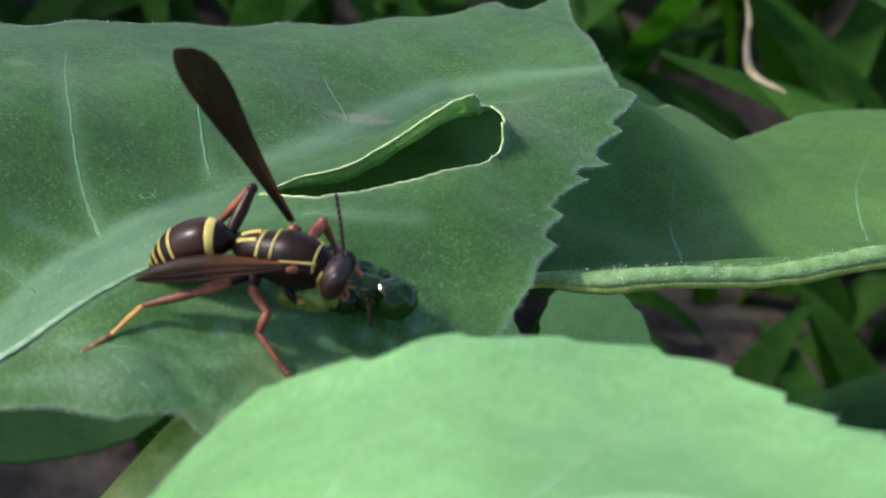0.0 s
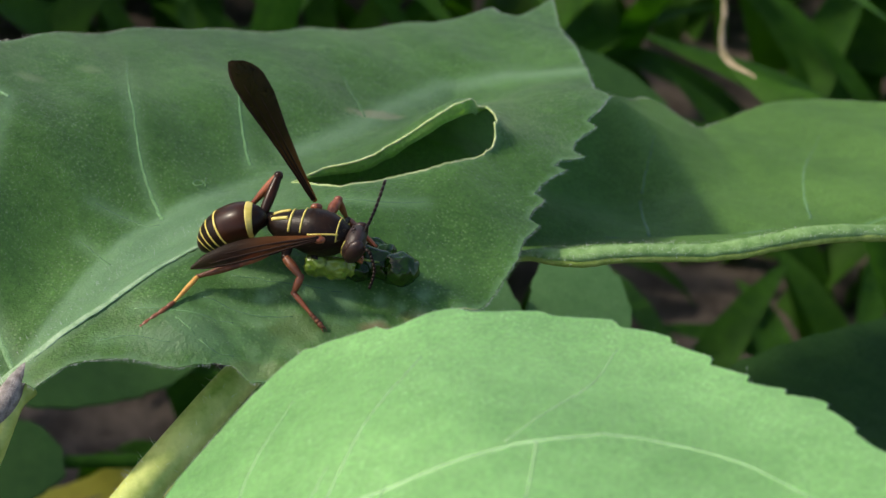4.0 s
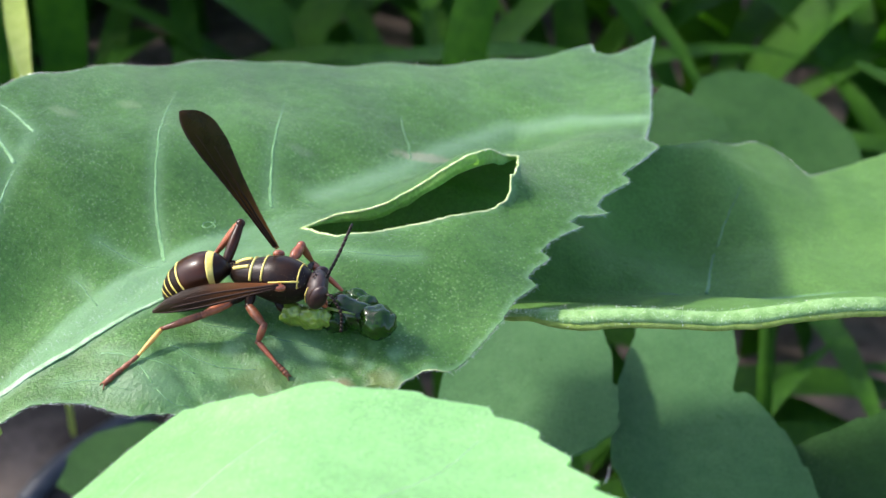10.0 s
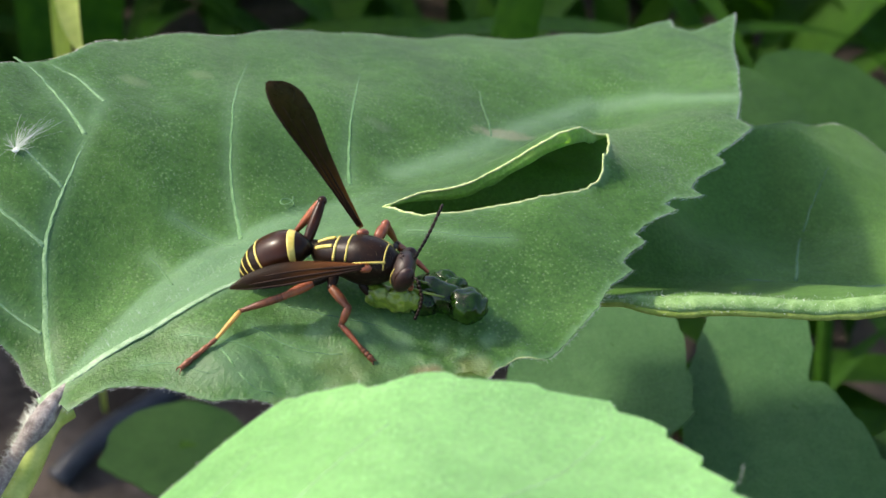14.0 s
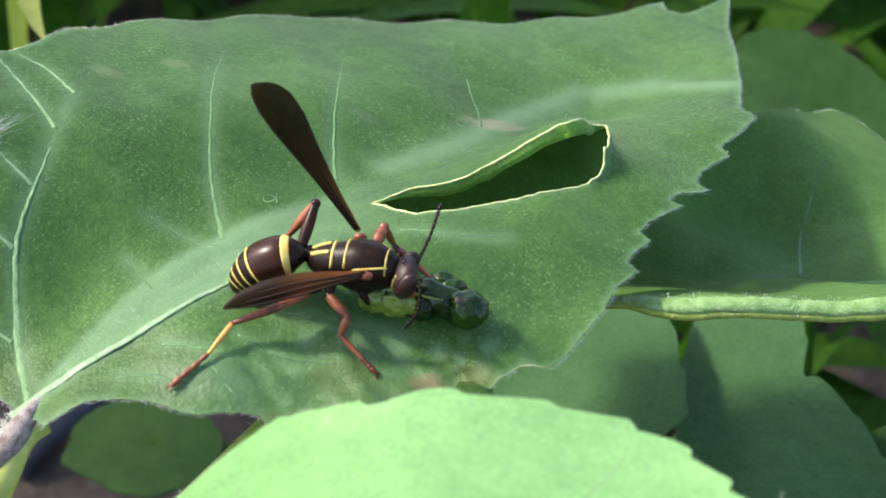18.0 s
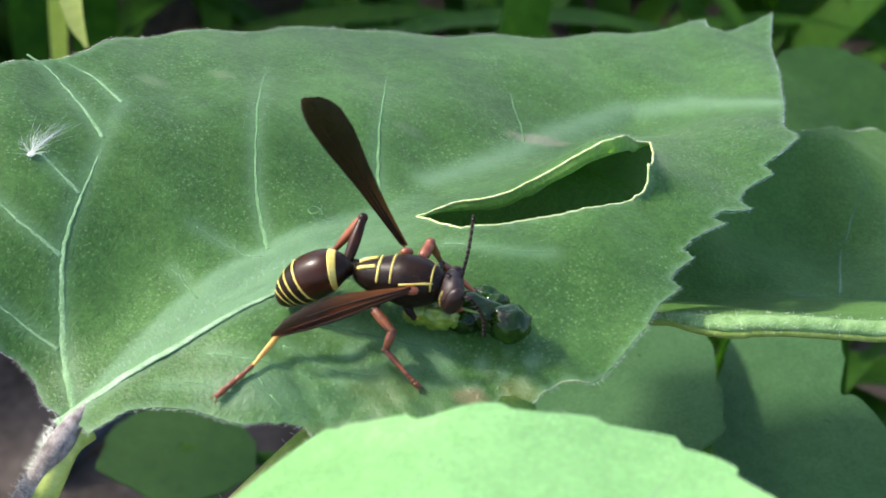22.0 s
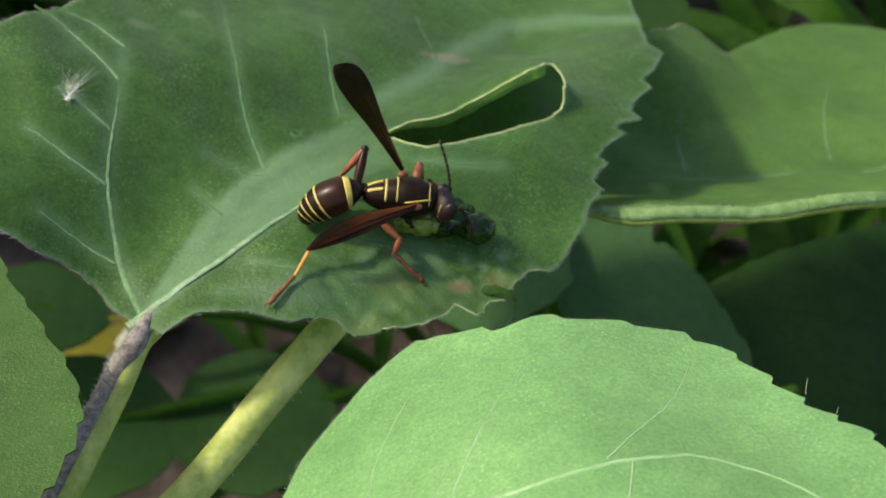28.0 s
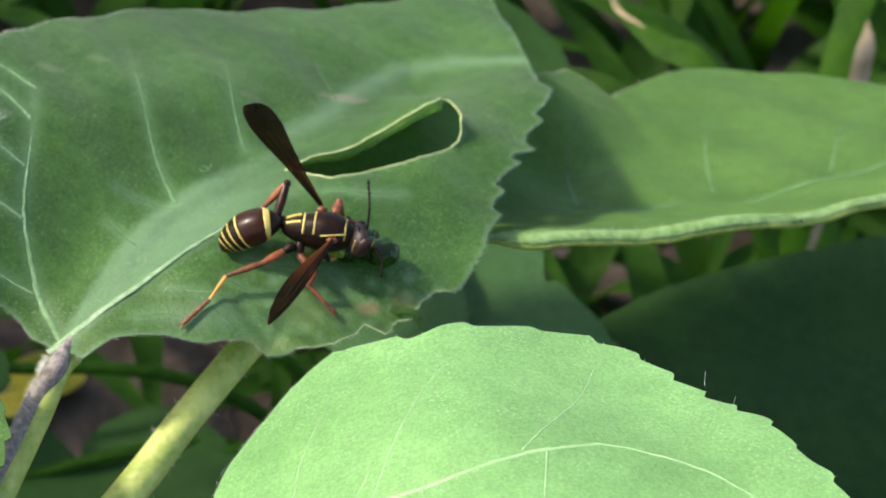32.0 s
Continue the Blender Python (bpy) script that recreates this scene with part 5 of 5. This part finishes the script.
def wing(base, tip, face, width, thick=0.05, fold=0.35, shape=((0, .08, .25, .5, .72, .86, .95, 1), (.14, .20, .34, .64, .98, 1, .70, .10))):
    """A long smoky wing folded lengthwise, in its own space from its base; face: the way its flat side looks."""
    base, tip, face = Vector(base), Vector(tip), Vector(face).normalized()
    way = tip - base
    across = way.cross(face).normalized()
    nrm = across.cross(way).normalized()
    bm = bmesh.new()
    n, m = 26, 8
    grid = {}
    for i in range(n + 1):
        s = i / n
        wl = width * float(np.interp(s, *shape))
        lead = -0.28 * wl
        for j in range(m + 1):
            f = j / m
            q = way * s + across * (lead + wl * f) * MM + nrm * (fold * math.sin(f * 3.14) * wl * 0.35 + 0.25 * math.sin(s * 3.14)) * MM
            grid[i, j] = bm.verts.new(q)
    for i in range(n):
        for j in range(m):
            bm.faces.new((grid[i, j], grid[i + 1, j], grid[i + 1, j + 1], grid[i, j + 1]))
    res = bmesh.ops.solidify(bm, geom=bm.faces[:], thickness=thick * MM)
    o = part("wing", bm, WING, wasp, "long narrow smoky brown folded wing")
    o.matrix_basis = Matrix.Translation(base)
    for k, f0 in enumerate((0.06, 0.30, 0.55)):
        pts = []
        for i in range(14):
            s = 0.02 + 0.94 * i / 13 * (1 - 0.12 * k)
            wl = width * float(np.interp(s, *shape))
            pts.append(way * s + across * (-0.28 * wl + wl * f0) * MM + nrm * (fold * math.sin(f0 * 3.14) * wl * 0.35 + 0.25 * math.sin(s * 3.14)) * MM)
        part("wing_vein", tube(bmesh.new(), pts, [0.12 * MM, 0.04 * MM], 6), WING_VEIN, o)
    return o


WING_L, WING_R = (-0.04, 2.0, 6.3), (0.75, -2.4, 5.7)
wing_l = wing(w(*WING_L), w(-7.3, 2.5, 20.0), (0.1, -0.8, 0.4), 2.8)
wing_r = wing(w(*WING_R), w(-10.5, -2.6, 2.75), (-0.1, -0.72, 0.69), 1.95, shape=((0, .08, .22, .40, .56, .72, .88, 1), (.20, .30, .55, .86, 1, .96, .66, .12)))

# ---- prey ----
PREY = plain_material("prey_green", (0.003, 0.012, 0.001), (0.016, 0.055, 0.004), 330, 0.13, 0.12, 0.32, depth=0.0001)
PREY_PALE = plain_material("prey_pulp", (0.06, 0.12, 0.010), (0.19, 0.27, 0.030), 500, 0.3, 0.4, 0.5, coat=0.3, depth=0.0002)
PREY_AT = place(7.3, -16.1, 3.6)
prey = thing("chewed_caterpillar", PREY_AT, "glossy dark green chewed caterpillar lump on the leaf", "caterpillar")
for at_lump, size, turn, seed, label in (
        ((-1.2, 0.5, 1.6), (2.5, 1.5, 1.4), (0, 6, -28), 3, "wet glossy dark green lump"),
        ((1.05, -0.85, 1.55), (1.75, 1.55, 1.45), (0, 0, -24), 5, ""),
        ((-0.7, 2.0, 1.5), (1.45, 1.0, 1.25), (0, 10, -20), 8, ""),
        ((-2.6, -0.2, 1.3), (1.5, 1.0, 1.1), (0, 0, -10), 11, ""),
        ((0.0, 1.1, 1.9), (1.2, 0.8, 0.9), (0, 0, 30), 14, "")):
    part("body_lump", blob(w(*at_lump), [v * MM for v in size], turn, 0.20, seed, 4), PREY, prey, label)
for at_lump, size, seed, label in (
        ((-6.1, -0.2, 2.1), (1.3, 0.9, 1.1), 12, "pale yellow-green chewed pulp"),
        ((-4.6, -0.5, 1.9), (1.35, 0.9, 1.1), 15, ""),
        ((-3.6, -0.3, 1.8), (1.0, 0.8, 0.9), 17, "")):
    part("pulp", blob(w(*at_lump), [v * MM for v in size], (0, 10, -8), 0.3, seed, 4), PREY_PALE, prey, label)
for line in ([(-3.8, 0.9, 2.6), (-2.6, 0.6, 2.9), (-1.2, 0.0, 2.8)], [(-3.6, 0.2, 2.5), (-2.2, -0.5, 2.6), (-0.8, -0.9, 2.5)]):
    part("gut_strand", tube(bmesh.new(), glide([w(*q) for q in line], 10), [0.16 * MM, 0.08 * MM], 7), PREY_PALE, prey)

# ---- seed fluff and a tendril curl on the leaf ----
fl = on(main_height, -31.5, 0.9, 0.25)
fluff = thing("seed_fluff", fl, "white silky seed tuft stuck to the leaf", "seed tuft")
rng = random.Random(9)
bm = bmesh.new()
for _ in range(80):
    a = rng.gauss(1.15, 0.32) if rng.random() < 0.62 else rng.uniform(0, 6.28)
    l = rng.uniform(2.0, 5.5) if abs(a - 1.15) < 0.7 else rng.uniform(0.8, 2.2)
    e = Vector((math.cos(a) * l, math.sin(a) * l, rng.uniform(0.1, 1.0))) * MM
    m = e * 0.5 + Vector((rng.uniform(-.3, .3), rng.uniform(-.3, .3), rng.uniform(0, .4))) * MM
    tube(bm, glide([Vector((0, 0, 0)), m, e], 5), [0.009 * MM, 0.004 * MM], 4)
part("silk", bm, FUZZ, fluff)
part("seed", blob((0, 0, 0), (0.35 * MM, 0.28 * MM, 0.2 * MM), (0, 0, 40), 0.3, 2, 2), FUZZ, fluff)
cu = on(main_height, -7.9, 1.8, 0.35)
curl = thing("tendril_curl", cu, "tiny pale green curled plant thread on the leaf", "tendril")
part("thread", tube(bmesh.new(), [Vector((0.6 * math.cos(a), 0.75 * math.sin(a), 0.15 * a)) * MM for a in np.linspace(0, 6.4, 26)], [0.07 * MM, 0.05 * MM], 6), RIB, curl)


web = thing("spider_silk", on(front_height, 26, -58, 0.4), "fine white spider silk threads on the leaf margin", "silk")
for start, end in (((25.2, -56.6, 0.3), (25.6, -55.4, 1.0)), ((26.4, -60.0, 0.1), (27.0, -59.0, 0.4))):
    a, b = on(front_height, *start), on(front_height, *end)
    settle(part("thread", tube(bmesh.new(), glide([a, (a + b) / 2 - Vector((0, 0, 0.3)) * MM, b], 9), [0.012 * MM, 0.010 * MM], 5), FUZZ), web)


# ---- what moves ----
TO_EYE = Vector((0, -0.79, 0.615))


def swung(base, degrees, tilt=0.0):
    return Matrix.Translation(w(*base)) @ Matrix.Rotation(radians(degrees), 4, TO_EYE) @ Matrix.Rotation(radians(tilt), 4, (0, 0, 1))


def tipped(degrees, dx, dy):
    """The front leaf swayed round the line along its near side, and drifted by dx, dy (mm)."""
    hinge = place(-8, -70, 24)
    return Matrix.Translation(-ROOT) @ Matrix.Translation(hinge + Vector((dx, dy, 0)) * MM) @ Matrix.Rotation(radians(degrees), 4, "Y") @ Matrix.Translation(-hinge)


def motions():
    walk(front_leaf, [(t, tipped(a, dx, dy)) for t, a, dx, dy in SWAY])
    walk(wasp, [(t, Matrix.Translation(WASP_AT + Vector((dx * MM, dy * MM, 0))) @ Matrix.Rotation(radians(a), 4, "Z")) for t, dx, dy, a in BODY])
    walk(prey, [(t, Matrix.Translation(PREY_AT + Vector((dx * MM, dy * MM, 0)))) for t, dx, dy in MEAL])
    walk(ant_l, [(t, swung(ANT_L, 37 - a)) for t, a in FEELER_FAR])
    walk(ant_r, [(t, swung(ANT_R, 37 - a)) for t, a in FEELER_NEAR])
    walk(wing_r, [(t, swung(WING_R, a, b)) for t, a, b in WING_NEAR])
    walk(wing_l, [(t, swung(WING_L, a - 34.6)) for t, a in WING_FAR])
    walk(head, [(t, Matrix.Translation(HEAD_AT) @ Matrix.Rotation(radians(a), 4, "Z") @ Matrix.Rotation(radians(b), 4, "Y")) for t, a, b in NOD])


SWAY = [(0, -2.4, 0.3, -0.2), (2, -2.4, 0.3, -0.2), (4, -2.2, 0.45, -0.8), (4.5, -2.0, 0.4, -0.7), (6.5, -0.4, 0.2, -0.2), (9, 0, 0, 0), (13, 0, 0.3, -0.2), (16.5, 0, 0.1, 0), (19, 0, 0, 0), (26.5, 0, 0.1, -0.1), (27, -0.2, 0.2, -0.3), (28, -0.8, 0.2, -1.1), (29, -1.0, 0.2, -1.4), (32, -1.0, 0.2, -1.4)]
BODY = [
    (0, 0.87, -1.80, -16.1),
    (0.5, 0.97, -1.64, -14.8),
    (1, 1.10, -1.21, -12.2),
    (1.5, 1.07, -0.87, -11.4),
    (2, 0.99, -0.69, -10.9),
    (2.5, 0.89, -0.75, -10.9),
    (3, 0.86, -0.81, -9.2),
    (3.5, 0.77, -0.76, -9.4),
    (4, 0.64, -0.69, -10.2),
    (4.5, 0.56, -0.63, -11.3),
    (6.5, -0.09, -1.08, -14.0),
    (7, -0.04, -1.02, -13.4),
    (7.5, -0.06, -0.92, -12.8),
    (8, 0.09, -0.65, -9.2),
    (8.5, 0.11, -0.46, -6.9),
    (9, 0.18, -0.19, -4.4),
    (9.5, 0.08, -0.03, -3.8),
    (10, 0.09, 0.12, -1.9),
    (10.5, 0.03, 0.24, -1.3),
    (11, -0.03, 0.39, -1.2),
    (11.5, -0.19, 0.55, -1.1),
    (12, -0.24, 0.38, -1.3),
    (12.5, -0.27, 0.41, -0.6),
    (13, -0.32, 0.39, -0.9),
    (13.5, -0.28, 0.38, -0.9),
    (14, -0.25, 0.19, -1.0),
    (14.5, -0.14, 0.01, -1.3),
    (16.5, 0.47, -0.20, 1.7),
    (17, 0.41, -0.14, 1.7),
    (17.5, 0.32, -0.10, 1.6),
    (18, 0.21, -0.16, 0.6),
    (18.5, 0.13, -0.16, -0.1),
    (19, 0.00, 0.00, 0.0),
    (19.5, -0.05, 0.09, 0.5),
    (20, -0.11, 0.22, 1.5),
    (20.5, -0.11, 0.09, 1.1),
    (21, -0.01, -0.14, 0.3),
    (21.5, 0.12, -0.33, -0.5),
    (22, 0.26, -0.39, 0.1),
    (22.5, 0.38, -0.38, 0.4),
    (23, 0.51, -0.57, 0.2),
    (23.5, 0.56, -0.66, 0.0),
    (24, 0.60, -0.71, 0.9),
    (24.5, 0.58, -0.65, 1.7),
    (26.5, 0.29, -0.05, 4.3),
    (27, 0.24, -0.19, 3.7),
    (27.5, 0.24, -0.30, 2.6),
    (28, 0.22, -0.37, 2.7),
    (28.5, 0.25, -0.24, 3.2),
    (29, 0.20, -0.08, 4.5),
    (29.5, 0.30, 0.05, 5.1),
    (30, 0.45, -0.08, 4.2),
    (30.5, 0.65, -0.54, 0.9),
    (31, 0.84, -1.22, -3.2),
    (31.5, 0.84, -1.61, -4.3),
    (32, 0.84, -1.76, -4.2),
]
MEAL = [(0, -0.05, -1.23), (1, -0.28, -0.99), (2, -0.36, -1.02), (2.5, -0.18, -1.28), (3.5, -0.39, -0.94), (4.5, -0.33, -0.9), (6.5, 0.21, -0.71), (7.5, 0.22, -0.69), (9, 0.16, -0.33), (11, 0.20, -0.36), (12.3, -0.01, -0.64), (13.5, -0.05, -0.24), (14.5, 0.12, -0.2), (16.5, 0.10, -0.05), (24.5, -0.08, -0.03), (26.5, -0.20, -0.05), (27.5, -0.65, -0.08), (29, -0.96, -0.1), (31, -1.06, -0.13), (32, -0.96, -0.15)]
FEELER_FAR = [(0, -20), (1, -16), (2, -10), (2.5, -18), (3.2, 2), (4, 15), (4.5, 22), (6.5, 43), (7, 45), (8, 30), (9, 25), (10, 18), (11, 32), (12, 34), (13, 30), (13.5, 24), (14, 22), (14.5, 26), (16.5, 20), (17, 24), (18, 20), (18.6, 30), (19, 37), (20, 34), (21, 12), (22, 8), (23, 2), (24.5, 4), (26.5, 4), (28, -2), (29, -4), (30, 0), (31, 12), (32, 6)]
FEELER_NEAR = [(0, -14), (1, -8), (2, -6), (2.5, -12), (4, 10), (4.5, 8), (6.5, 25), (7, 25), (8, 10), (9, -5), (11, 5), (13, 20), (14.5, 15), (16.5, 10), (18, 35), (19, 37), (20, 25), (21, 0), (23, -10), (24.5, -8), (26.5, -5), (28, -5), (32, 0)]
WING_NEAR = [(0, -1, -2), (2, -1, -1), (4.5, 2, 3), (6.5, -2, 0), (7, -2, 0), (9, 0, 0), (11, -2, 0), (13.5, -3, 0), (16.5, 0, 0), (19, 1, 0), (21, 3, 3), (23.5, 5, 5), (24.5, 5, 6), (26.5, 4, 6), (28, 3, 5), (30, 3, 6), (30.5, 5, 13), (31, 8, 32), (31.5, 8, 40), (32, 8, 42)]
WING_FAR = [(0, 40), (2, 37.5), (4, 35.5), (4.5, 35), (6.5, 27.5), (7, 27.3), (8, 31), (9, 34), (13, 33), (16.5, 35), (18, 36), (19, 34.6), (21, 35), (23, 37), (28, 37), (30, 35), (31, 33), (31.5, 37), (32, 43)]
NOD = [(0, -8, 0), (2, 0, 4), (4, -6, 2), (6.5, -12, 0), (9, -4, 4), (11, 4, 0), (13, -4, 4), (16.5, 4, 0), (18, -4, 4), (19, -6, 6), (21, 2, 0), (23, 0, 0), (24.5, 4, 3), (26.5, 2, 0), (28, 4, 4), (30, -2, 0), (32, 4, 2)]

motions()
